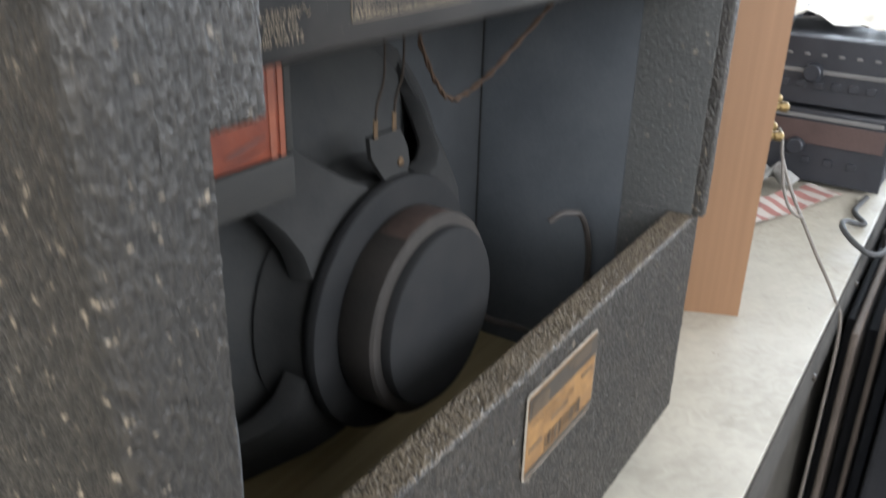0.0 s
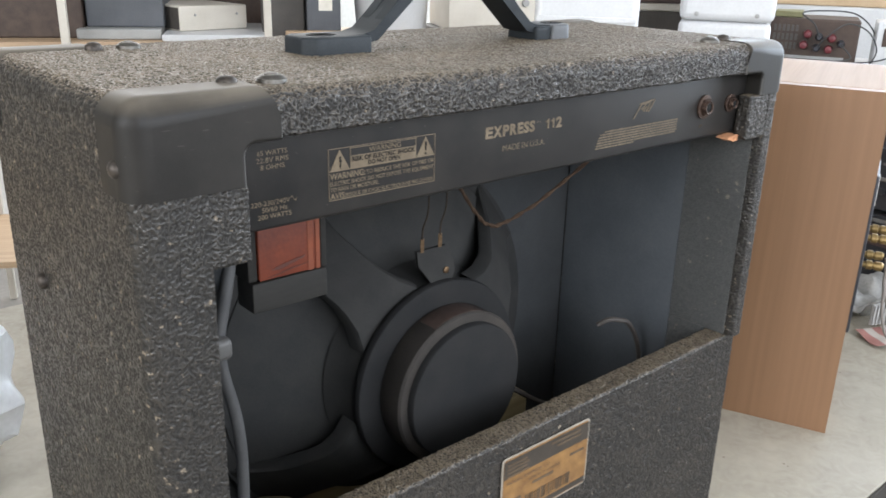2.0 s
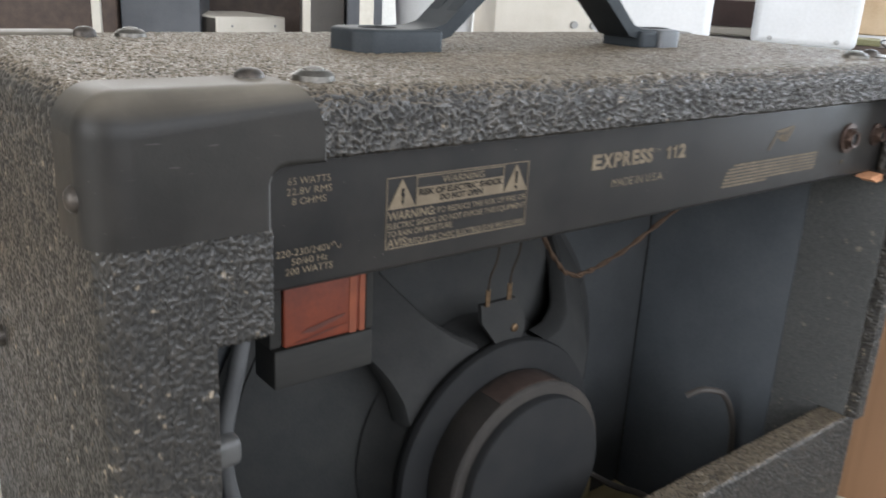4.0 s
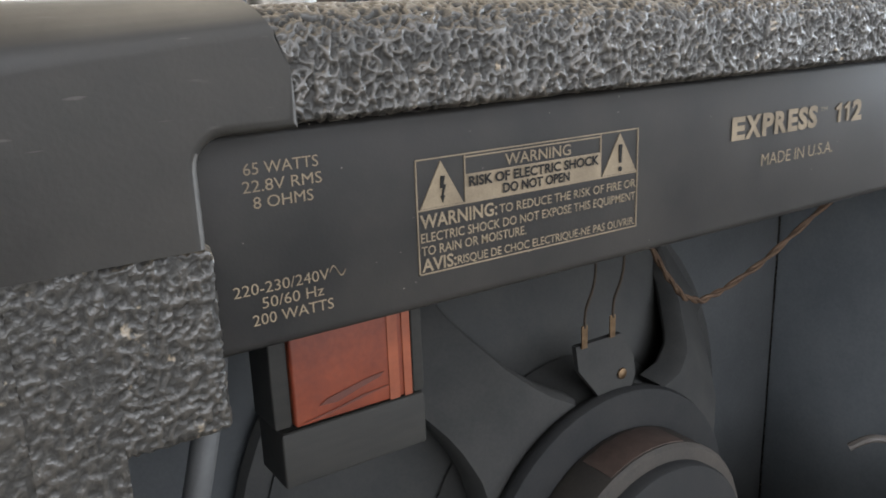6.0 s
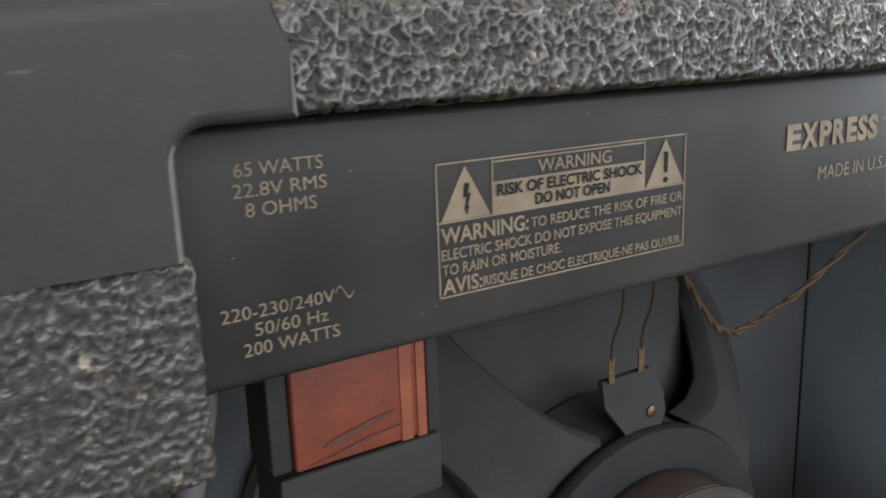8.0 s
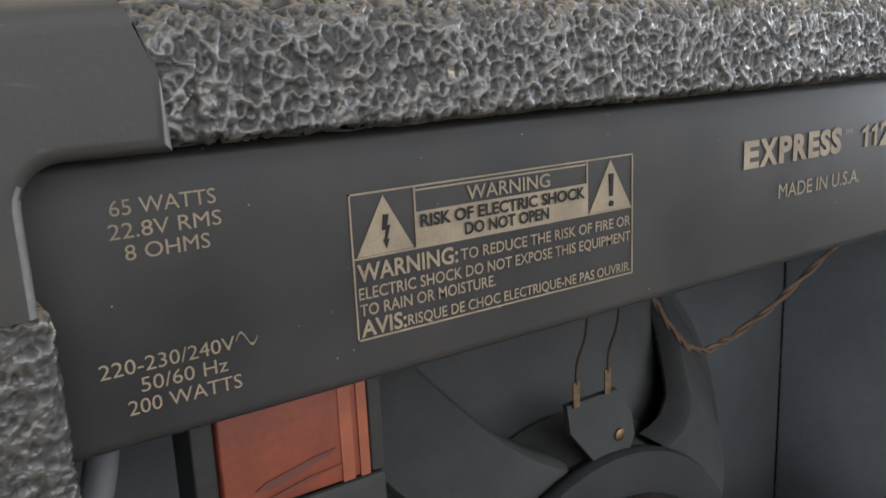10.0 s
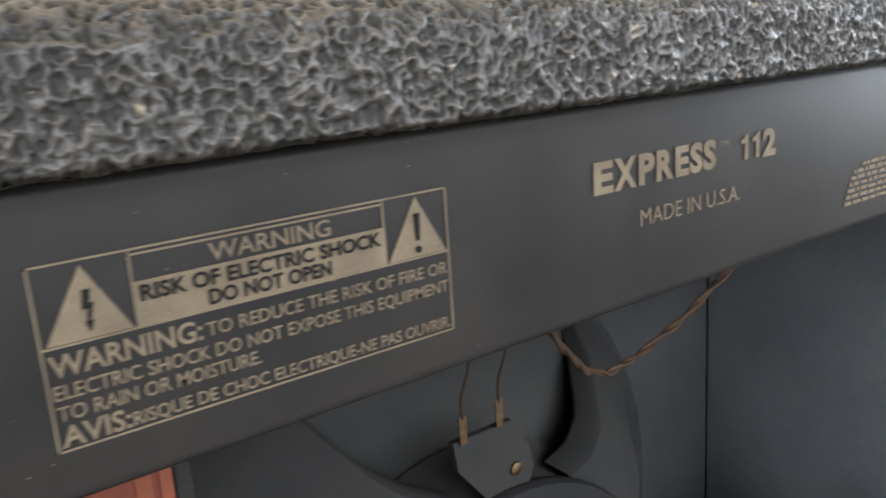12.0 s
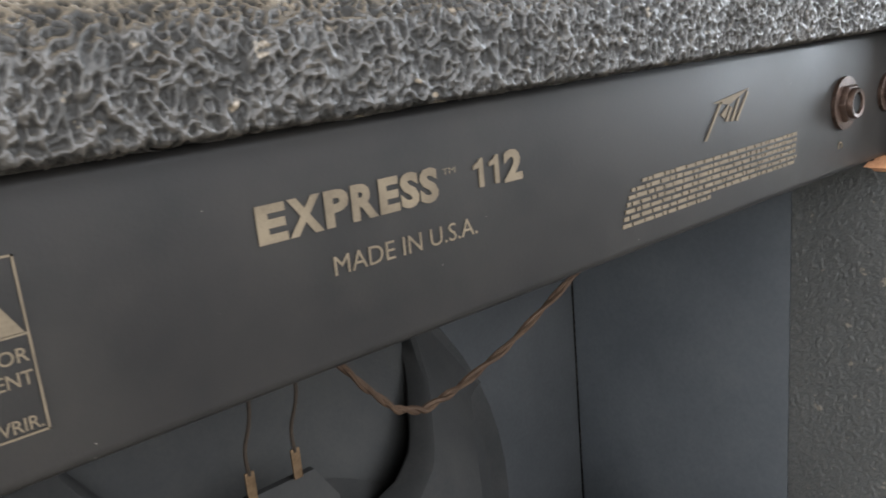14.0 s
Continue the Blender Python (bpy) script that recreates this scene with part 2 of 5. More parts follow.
INK_DARK = worn("dark_print", (0.005, 0.005, 0.005), (0.009, 0.0085, 0.008), 0.7, 0, 120, 2200, 0, spec=0.15)
STRAP = worn("dark_rubber", (0.013, 0.016, 0.019), (0.023, 0.027, 0.030), 0.55, 0, 60, 800, 0.12, spec=0.24)
STEEL = worn("screw_steel", (0.085, 0.080, 0.072), (0.16, 0.15, 0.135), 0.42, 1.0, 300, 2000, 0.15)
BLACK_STEEL = worn("blackened_screw", (0.025, 0.022, 0.019), (0.07, 0.058, 0.048), 0.45, 0.6, 300, 2000, 0.2)
RUSTY = worn("tarnished_nut", (0.036, 0.023, 0.018), (0.098, 0.064, 0.049), 0.38, 0.7, 400, 2400, 0.3)
BASKET = worn("dark_grey_casting", (0.0262, 0.0265, 0.0262), (0.036, 0.0355, 0.034), 0.8, 0.0, 40, 700, 0.2, spec=0.10)
# Plates painted darker than the magnet's rim to imitate shade.
POLE = worn("shade_dark_plate", (0.0165, 0.0172, 0.018), (0.024, 0.0238, 0.0235), 0.8, 0, 30, 800, 0.2, spec=0.12)
MAGNET = worn("dusty_ferrite", (0.030, 0.028, 0.026), (0.050, 0.044, 0.039), 0.62, 0, 30, 800, 0.2, spec=0.18)
# Lining paint raised from black to grey to imitate haze.
INNER = worn("haze_lifted_black", (0.076, 0.084, 0.094), (0.100, 0.108, 0.118), 0.85, 0, 20, 500, 0.3, spec=0.12)
PLY = make_wood("raw_plywood", (0.25, 0.20, 0.10), (0.36, 0.295, 0.165), 0.75, 0)
TORN = worn("torn_wood", (0.30, 0.13, 0.06), (0.55, 0.28, 0.14), 0.8, 0, 200, 1200, 0.6)
LEAD = worn("dark_brown_lead", (0.022, 0.017, 0.013), (0.036, 0.027, 0.020), 0.75, 0, 200, 900, 0.2, spec=0.15)
TAPE_FOLD = worn("dark_tape_crease", (0.040, 0.0085, 0.004), (0.070, 0.015, 0.007), 0.5, 0, 150, 900, 0.2)
ORANGE = worn("orange_tape", (0.080, 0.0145, 0.006), (0.135, 0.0265, 0.0095), 0.42, 0, 50, 500, 0.2)
BAFFLE = worn("black_baffle_paint", (0.040, 0.0425, 0.0445), (0.053, 0.0555, 0.0575), 0.85, 0, 20, 500, 0.3, spec=0.1)
ORANGE_EDGE = worn("bright_orange_edge", (0.115, 0.025, 0.0085), (0.175, 0.042, 0.014), 0.45, 0, 80, 700, 0.1)
CONE = worn("brown_cone_paper", (0.029, 0.0295, 0.0295), (0.038, 0.038, 0.0362), 0.85, 0, 40, 700, 0.3, spec=0.12)
CORE = worn("transformer_steel", (0.0085, 0.0078, 0.0064), (0.015, 0.0138, 0.0112), 0.75, 0.2, 60, 900, 0.3, stretch=(1, 1, 8))
COPPER = worn("brown_wire", (0.037, 0.023, 0.015), (0.066, 0.042, 0.027), 0.75, 0, 200, 900, 0.2, spec=0.15)
GREY_WIRE = worn("grey_cable", (0.11, 0.095, 0.08), (0.165, 0.145, 0.125), 0.5, 0, 60, 700, 0.1)
CORD = worn("black_cord", (0.026, 0.0265, 0.027), (0.042, 0.042, 0.042), 0.7, 0, 60, 900, 0.1)
TINNED = worn("tinned_tag", (0.11, 0.072, 0.042), (0.18, 0.125, 0.078), 0.5, 1.0, 300, 1500, 0.2)
RUST_PAPER = worn("rust_sticker", (0.040, 0.026, 0.021), (0.070, 0.047, 0.038), 0.6, 0, 200, 1500, 0.1)
LABEL_PRINT = worn("tan_label_print", (0.060, 0.040, 0.022), (0.095, 0.064, 0.036), 0.55, 0, 60, 1500, 0)
PAPER = worn("label_paper", (0.62, 0.58, 0.50), (0.74, 0.70, 0.62), 0.6, 0, 60, 1200, 0.1)
YELLOW = worn("yellow_label", (0.135, 0.066, 0.020), (0.235, 0.126, 0.038), 0.55, 0, 110, 1500, 0.1)
BROWN = worn("brown_label_band", (0.026, 0.020, 0.014), (0.046, 0.036, 0.026), 0.5, 0, 60, 1500, 0.1)
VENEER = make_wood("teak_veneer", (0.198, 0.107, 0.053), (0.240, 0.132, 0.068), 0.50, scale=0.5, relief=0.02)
# Same veneer as the sides, made paler to imitate light on top.
VENEER_TOP = make_wood("light_lifted_veneer", (0.27, 0.17, 0.10), (0.34, 0.22, 0.135), 0.62, 0)
TABLE = make_laminate()
EDGE = worn("grey_table_edge", (0.040, 0.037, 0.033), (0.070, 0.065, 0.058), 0.9, 0, 25, 400, 0.2, spec=0.1)
FRAME = worn("dark_steel_frame", (0.05, 0.05, 0.05), (0.09, 0.085, 0.08), 0.45, 0.5, 25, 400, 0.1)
GEAR = worn("black_hifi_case", (0.022, 0.024, 0.030), (0.04, 0.042, 0.05), 0.42, 0.2, 12, 500, 0.1)
CASE = worn("matt_black_case", (0.010, 0.0105, 0.012), (0.020, 0.0205, 0.023), 0.8, 0, 10, 300, 0.2, spec=0.2)
SLATE_DARK = worn("dark_slate_case", (0.020, 0.022, 0.027), (0.034, 0.037, 0.044), 0.6, 0, 10, 300, 0.2, spec=0.3)
GEAR_TOP = worn("grey_dusty_top", (0.11, 0.108, 0.105), (0.17, 0.165, 0.16), 0.55, 0, 12, 300, 0.1)
WHITE = worn("white_enamel", (0.50, 0.505, 0.51), (0.60, 0.605, 0.61), 0.35, 0, 5, 200, 0.05)
BEIGE = worn("aged_beige_plastic", (0.52, 0.48, 0.41), (0.62, 0.58, 0.51), 0.5, 0, 8, 300, 0.08)
GREY = worn("grey_plastic", (0.26, 0.26, 0.25), (0.34, 0.34, 0.33), 0.5, 0, 8, 300, 0.08)
SLATE = worn("slate_metal", (0.060, 0.064, 0.073), (0.092, 0.097, 0.108), 0.5, 0, 8, 300, 0.08)
DARK = worn("dark_box", (0.05, 0.045, 0.04), (0.085, 0.075, 0.065), 0.6, 0, 8, 300, 0.1)
RED = worn("red_plastic", (0.095, 0.015, 0.019), (0.15, 0.025, 0.030), 0.4, 0, 40, 400, 0.1)
REDDISH = worn("reddish_brown_case", (0.055, 0.034, 0.031), (0.088, 0.056, 0.050), 0.5, 0.1, 12, 400, 0.1)
LABEL_INK = worn("faded_label_ink", (0.055, 0.036, 0.020), (0.085, 0.058, 0.034), 0.6, 0, 120, 1500, 0)
LABEL_EDGE = worn("grimy_label_edge", (0.22, 0.19, 0.15), (0.34, 0.31, 0.26), 0.6, 0, 60, 1200, 0.1)
OLIVE = worn("yellow_green_box", (0.16, 0.15, 0.07), (0.23, 0.22, 0.11), 0.6, 0, 20, 300, 0.1)
CLEAR = worn("grey_wrapping_film", (0.22, 0.22, 0.21), (0.36, 0.355, 0.34), 0.35, 0, 25, 300, 0.2)
BROWN_METAL = worn("brown_metal", (0.040, 0.026, 0.020), (0.075, 0.050, 0.037), 0.5, 0.2, 30, 400, 0.1)
CLIP = worn("grey_nylon_clip", (0.045, 0.044, 0.042), (0.065, 0.063, 0.060), 0.5, 0, 60, 700, 0.1)
CAP_GREY = worn("dull_grey_rubber", (0.060, 0.062, 0.066), (0.088, 0.090, 0.094), 0.5, 0, 60, 800, 0.1)
TAN_CORD = worn("brownish_grey_cord", (0.036, 0.031, 0.027), (0.060, 0.052, 0.046), 0.6, 0, 60, 700, 0.1)
GREY_PANEL = worn("dull_grey_panel", (0.045, 0.041, 0.034), (0.068, 0.062, 0.052), 0.75, 0, 12, 300, 0.1, spec=0.2)
OLD_GREY = worn("dull_brown_board", (0.066, 0.053, 0.044), (0.098, 0.080, 0.066), 0.75, 0, 12, 300, 0.1, spec=0.2)
CARD = worn("cardboard", (0.42, 0.30, 0.18), (0.54, 0.41, 0.27), 0.8, 0, 10, 260, 0.15)
PINE = make_wood("pale_pine", (0.36, 0.245, 0.15), (0.48, 0.35, 0.22), 0.6, 0)
GOLD = worn("brass_post", (0.20, 0.14, 0.062), (0.32, 0.235, 0.108), 0.46, 1.0, 200, 900, 0.1)
CONCRETE = worn("concrete_floor", (0.20, 0.19, 0.175), (0.30, 0.285, 0.26), 0.7, 0, 2.5, 60, 0.2)
WALL = worn("old_wall_paint", (0.46, 0.435, 0.39), (0.58, 0.55, 0.50), 0.8, 0, 1.5, 60, 0.2)
CEIL = worn("white_ceiling", (0.52, 0.515, 0.50), (0.62, 0.61, 0.60), 0.85, 0, 1.5, 60, 0.1)
BAG = worn("cloudy_plastic_bag", (0.66, 0.67, 0.68), (0.80, 0.81, 0.82), 0.28, 0, 20, 200, 0.2)


def make_stripes():
    """White paper with pinkish red slanted stripes."""
    m, t, b = shader("striped_paper", (0.8, 0.75, 0.7), 0.6)
    wave = node(t, "ShaderNodeTexWave", Scale=11.0, Distortion=1.2, Detail=2.0)
    t.links.new(coords(t, (1, 1, 1), (0, 0, 0.6)), wave.inputs["Vector"])
    t.links.new(ramp(t, wave.outputs["Fac"], [(0.40, (0.43, 0.39, 0.35)), (0.56, (0.30, 0.14, 0.12))]), b.inputs["Base Color"])
    return m


STRIPES = make_stripes()


# ---- mesh tools ----
def box(bm, a, b, r=0.0, seg=2):
    """A box between two corners, its edges rounded by r."""
    before = set(bm.faces)
    ret = bmesh.ops.create_cube(bm, size=1)["verts"]
    a, b = Vector(a), Vector(b)
    for v in ret:
        v.co = Vector([(a[i] + b[i]) / 2 + v.co[i] * (b[i] - a[i]) for i in range(3)])
    if r:
        edges = list({e for v in ret for e in v.link_edges})
        bmesh.ops.bevel(bm, geom=edges, offset=r, segments=seg, profile=0.5, affect="EDGES", clamp_overlap=True)
        flats = []
        for f in bm.faces:
            if f not in before:
                f.normal_update()
                if max(abs(k) for k in f.normal) > 0.9999 and f.calc_area() > 20 * r * r:
                    flats.append(f)
        if flats:
            bmesh.ops.inset_individual(bm, faces=flats, thickness=r * 0.25)
    return bm


def lathe(bm, profile, m=None, seg=32):
    """A body turned about its own z axis from (radius, height) pairs; closed at both ends."""
    rings = []
    m = m or Matrix.Identity(4)
    for r, h in profile:
        rings.append([bm.verts.new(m @ Vector((r * math.cos(2 * math.pi * i / seg), r * math.sin(2 * math.pi * i / seg), h))) for i in range(seg)])
    for a, b in zip(rings, rings[1:]):
        for i in range(seg):
            bm.faces.new((a[i], a[(i + 1) % seg], b[(i + 1) % seg], b[i]))
    bm.faces.new(rings[0][::-1])
    bm.faces.new(rings[-1])
    return bm


def tube(bm, points, r, seg=8, smooth=6):
    """A round cable through points, smoothed between them."""
    pts = [Vector(p) for p in points]
    if smooth and len(pts) > 2:
        fine = []
        for i in range(len(pts) - 1):
            p0, p1, p2, p3 = pts[max(i - 1, 0)], pts[i], pts[i + 1], pts[min(i + 2, len(pts) - 1)]
            for k in range(smooth):
                u = k / smooth
                fine.append(0.5 * ((2 * p1) + (p2 - p0) * u + (2 * p0 - 5 * p1 + 4 * p2 - p3) * u * u + (3 * p1 - p0 - 3 * p2 + p3) * u ** 3))
        pts = fine + [pts[-1]]
    rings, side = [], None
    for i, p in enumerate(pts):
        d = (pts[min(i + 1, len(pts) - 1)] - pts[max(i - 1, 0)]).normalized()
        if side is None:
            side = d.orthogonal().normalized()
        side = (side - d * side.dot(d)).normalized()
        up = d.cross(side)
        rings.append([bm.verts.new(p + r * (math.cos(2 * math.pi * k / seg) * side + math.sin(2 * math.pi * k / seg) * up)) for k in range(seg)])
    for a, b in zip(rings, rings[1:]):
        for k in range(seg):
            bm.faces.new((a[k], a[(k + 1) % seg], b[(k + 1) % seg], b[k]))
    bm.faces.new(rings[0][::-1])
    bm.faces.new(rings[-1])
    return bm


def prism(bm, outline, a, b, axis=1):
    """An outline in the plane across an axis (x with z for axis 1), made solid from a to b along that axis."""
    def at(u, v, w):
        return Vector((u, w, v)) if axis == 1 else Vector((u, v, w)) if axis == 2 else Vector((w, u, v))
    lo = [bm.verts.new(at(u, v, a)) for u, v in outline]
    hi = [bm.verts.new(at(u, v, b)) for u, v in outline]
    n = len(outline)
    bm.faces.new(lo)
    bm.faces.new(hi[::-1])
    for i in range(n):
        bm.faces.new((lo[i], hi[i], hi[(i + 1) % n], lo[(i + 1) % n]))
    bmesh.ops.recalc_face_normals(bm, faces=bm.faces)
    return bm


# lattice of gradients for a smooth noise in space
PERM = np.random.RandomState(7).permutation(256)
PERM = np.concatenate([PERM, PERM])
GRAD = np.random.RandomState(11).normal(size=(256, 3))
GRAD /= np.linalg.norm(GRAD, axis=1)[:, None]


def smooth_noise(p):
    """Gradient noise of many points at once, about -0.6 to 0.6."""
    i = np.floor(p).astype(np.int64)
    f = p - i
    i &= 255
    u = f * f * f * (f * (f * 6 - 15) + 10)
    total = 0
    for dx in (0, 1):
        for dy in (0, 1):
            for dz in (0, 1):
                g = GRAD[PERM[PERM[PERM[(i[:, 0] + dx) & 255] + ((i[:, 1] + dy) & 255)] + ((i[:, 2] + dz) & 255)]]
                dot = (g * (f - (dx, dy, dz))).sum(1)
                total = total + dot * np.where(dx, u[:, 0], 1 - u[:, 0]) * np.where(dy, u[:, 1], 1 - u[:, 1]) * np.where(dz, u[:, 2], 1 - u[:, 2])
    return total


RELIEF = 0.00092


def pebbles(p):
    """Height, 0 to 1, of the vinyl's network of worm-like ridges, which run a little along the roll."""
    p = p * (1.24, 0.96, 0.92)
    q = p + 0.00045 * np.stack([smooth_noise(p * 690 + k) for k in (3.1, 17.7, 41.3)], 1)
    a = np.abs(smooth_noise(q * 455 + 5))
    b = np.abs(smooth_noise(q * 640 + 60))
    uneven = 0.86 + 0.6 * smooth_noise(p * 190 + 25)
    ridge = np.maximum(np.maximum(1 - a * 3.5, 0), 0.72 * np.maximum(1 - b * 4.2, 0))
    ridge = ridge * ridge * (3 - 2 * ridge)
    return np.clip(ridge * uneven, 0, 1)


def pebbled(name, a, b, soft_sides, steps, material, parent, label="", r=0.0085, edge=0.0016, flush=(), fine=1.0, relief=1.0):
    """A vinyl covered board with rounded edges and real relief. steps: how fine each named side is meshed."""
    a, b = np.array(a, float), np.array(b, float)
    lo = np.array([r if k in soft_sides else 0.0 if k in flush else edge for k in ("x0", "y0", "z0")])
    hi = np.array([r if k in soft_sides else 0.0 if k in flush else edge for k in ("x1", "y1", "z1")])
    pts, faces, base = [], [], 0
    for axis in range(3):
        for end in (0, 1):
            key = "xyz"[axis] + str(end)
            if key in flush:
                continue
            step = steps if isinstance(steps, float) else steps.get(key, 0.012)
            u, v = [k for k in range(3) if k != axis]
            nu, nv = max(int((b[u] - a[u]) / step), 4), max(int((b[v] - a[v]) / step), 4)
            gu, gv = np.meshgrid(np.linspace(a[u], b[u], nu + 1), np.linspace(a[v], b[v], nv + 1), indexing="ij")
            g = np.empty((gu.size, 3))
            g[:, u], g[:, v], g[:, axis] = gu.ravel(), gv.ravel(), (b if end else a)[axis]
            k = np.arange(gu.size).reshape(nu + 1, nv + 1) + base
            quad = np.stack([k[:-1, :-1], k[1:, :-1], k[1:, 1:], k[:-1, 1:]], -1).reshape(-1, 4)
            faces.append(quad if (end == 1) == (axis != 1) else quad[:, ::-1])
            pts.append(g)
            base += gu.size
    p, quads = np.concatenate(pts), np.concatenate(faces)
    _, first, back = np.unique(np.round(p * 1e7).astype(np.int64), axis=0, return_index=True, return_inverse=True)
    p, quads = p[first], back.reshape(-1)[quads]
    q = np.clip(p, a + lo, b - hi)
    s = np.where(p < q, lo, hi) + 1e-9
    d = (p - q) / s
    d /= np.maximum(np.linalg.norm(d, axis=1), 1e-9)[:, None]
    n = d / s
    n /= np.maximum(np.linalg.norm(n, axis=1), 1e-9)[:, None]
    out = q + d * s
    high = pebbles(out * fine)
    out += n * (RELIEF * relief * (high - 0.5))[:, None]
    data = bpy.data.meshes.new(name)
    data.vertices.add(len(out))
    data.vertices.foreach_set("co", (out - (0, 0, TZ)).ravel())
    data.loops.add(quads.size)
    data.loops.foreach_set("vertex_index", quads.ravel().astype(np.int32))
    data.polygons.add(len(quads))
    data.polygons.foreach_set("loop_start", np.arange(0, quads.size, 4, dtype=np.int32))
    data.update(calc_edges=True)
    data.validate()
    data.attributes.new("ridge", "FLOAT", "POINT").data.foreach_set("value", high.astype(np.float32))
    data.polygons.foreach_set("use_smooth", np.ones(len(quads), dtype=bool))
    data.materials.append(material)
    ob = new(name, data)
    ob.parent = parent
    return tagged(ob, label)


def part(name, bm, material, parent=None, label="", m=None):
    """Links a bmesh as one mesh object under a thing or a part."""
    bmesh.ops.recalc_face_normals(bm, faces=bm.faces)
    data = bpy.data.meshes.new(name)
    bm.to_mesh(data)
    bm.free()
    for p in data.polygons:
        p.use_smooth = True
    data.set_sharp_from_angle(angle=radians(38))
    data.materials.append(material)
    ob = new(name, data)
    if parent is not None:
        ob.parent = parent
    if m is not None:
        ob.matrix_basis = m
    return tagged(ob, label)


def thing(name, label, category, group="", at=(0, 0, 0), turn=0.0):
    """An empty at a thing's base, that carries its parts."""
    ob = new(name)
    ob.empty_display_size = 0.05
    ob.matrix_basis = pose(*at, 0, 0, turn)
    return tagged(ob, label, category, group)


def lettering(parent, text, x, z, height, width, y, material=None, name="lettering", bold=0.0, align="LEFT"):
    """Printed writing on a face that looks to -y: cap height and full width in metres, x and z at its lower left."""
    cu = bpy.data.curves.new(name, "FONT")
    cu.body, cu.size, cu.offset, cu.resolution_u = text, 1.0, bold, 3
    tmp = new(name, cu)
    data = bpy.data.meshes.new_from_object(tmp.evaluated_get(bpy.context.evaluated_depsgraph_get()))
    bpy.data.objects.remove(tmp)
    co = np.empty(len(data.vertices) * 3)
    data.vertices.foreach_get("co", co)
    co = co.reshape(-1, 3)
    lo, hi = co.min(0), co.max(0)
    u = (co[:, 0] - lo[0]) / (hi[0] - lo[0]) * width + x
    v = co[:, 1] / 0.70 * height + z
    out = np.stack([u, np.full(len(u), y), v], 1)
    data.vertices.foreach_set("co", out.ravel())
    data.update()
    data.materials.clear()
    data.materials.append(material or INK)
    ob = new(name, data)
    ob.parent = parent
    return ob


def flat(parent, name, outline, y, material, label="", thick=0.0002):
    """A thin printed or stuck shape on a face that looks to -y."""
    return part(name, prism(bmesh.new(), outline, y, y + thick), material, parent, label)


def rect(x0, z0, x1, z1):
    return [(x0, z0), (x1, z0), (x1, z1), (x0, z1)]


# ---- the room ----
def board(name, a, b, material, kind="structure", label="", category="", r=0.0):
    ob = part(name, box(bmesh.new(), a, b, r), material)
    return tagged(ob, label, category, "", kind)


board("floor", (-3.2, -3.0, -0.1), (4.5, 3.7, 0.0), CONCRETE, label="grey worn concrete workshop floor", category="floor")
board("ceiling", (-3.2, -3.0, 2.9), (4.5, 3.7, 3.0), CEIL, label="plain white painted ceiling", category="ceiling")


def wall_with_window(name, along, fixed, lo, hi, w0, w1, z0, z1):
    """A wall 0.15 m thick with one opening through it."""
    bm = bmesh.new()
    for a, b, c, d in ((lo, w0, 0, 2.9), (w1, hi, 0, 2.9), (w0, w1, 0, z0), (w0, w1, z1, 2.9)):
        if along == "x":
            box(bm, (a, fixed[0], c), (b, fixed[1], d))
        else:
            box(bm, (fixed[0], a, c), (fixed[1], b, d))
    return tagged(part(name, bm, WALL), "old cream painted plaster wall with a window opening", "wall", "", "structure")


wall_with_window("wall_north", "x", (3.7, 3.85), -3.2, 4.5, 0.3, 2.9, 1.3, 2.5)
wall_with_window("wall_south", "x", (-3.15, -3.0), -3.2, 4.5, -1.8, 3.6, 1.35, 2.8)
wall_with_window("wall_east", "y", (4.5, 4.65), -3.0, 3.7, -1.75, 2.7, 1.0, 2.5)
wall_with_window("wall_west", "y", (-3.35, -3.2), -3.0, 3.7, -1.9, 0.8, 1.3, 2.6)

# ---- work table ----
TZ = 0.7521
table = thing("work_table", "long work table with a stained off-white laminate top", "table", at=(0, 0, 0))
part("tabletop", box(bmesh.new(), (-1.3, -0.073, TZ - 0.030), (2.1, 0.86, TZ), 0.0008), TABLE, table, "stained off-white laminate top")
part("edge_strip", box(bmesh.new(), (-1.3, -0.0765, TZ - 0.030), (2.1, -0.0732, TZ - 0.0015), 0.0008), EDGE, table, "grey edge strip")
apron = part("apron", box(bmesh.new(), (-1.28, -0.0735, TZ - 0.075), (2.08, -0.050, TZ - 0.0305), 0.001), EDGE, table, "grey steel apron")
part("lower_panel", box(bmesh.new(), (-1.26, -0.0640, 0.16), (2.06, -0.0560, TZ - 0.0752), 0.001), GREY_PANEL, table, "dull grey lower panel")
for x in (0.72, 0.98, 1.5):
    part("bolt", lathe(bmesh.new(), [(0.004, 0), (0.004, 0.002), (0.0028, 0.0035)], pose(x, -0.0735, TZ - 0.052, 90, 0, 0), 10), BLACK_STEEL, apron)
for x in (-1.22, 0.4, 2.0):
    for y in (-0.02, 0.80):
        part("leg", box(bmesh.new(), (x - 0.02, y - 0.02, 0), (x + 0.02, y + 0.02, TZ - 0.0125), 0.003), FRAME, table)

# ---- the amplifier ----
W, BACK, FRONT, TOP, BOT = 0.4770, -0.0055, 0.1920, 1.1665, 0.7750
T = 0.0165
amp = thing("guitar_amplifier", "black vinyl covered combo guitar amplifier seen from its open back", "amplifier", at=(0, 0, TZ))


def up(z):
    return z - TZ


def amp_part(name, bm, material, label="", parent=None):
    """Parts of the amplifier are given in the room's own metres."""
    for v in bm.verts:
        v.co.z -= TZ
    return part(name, bm, material, parent or amp, label)


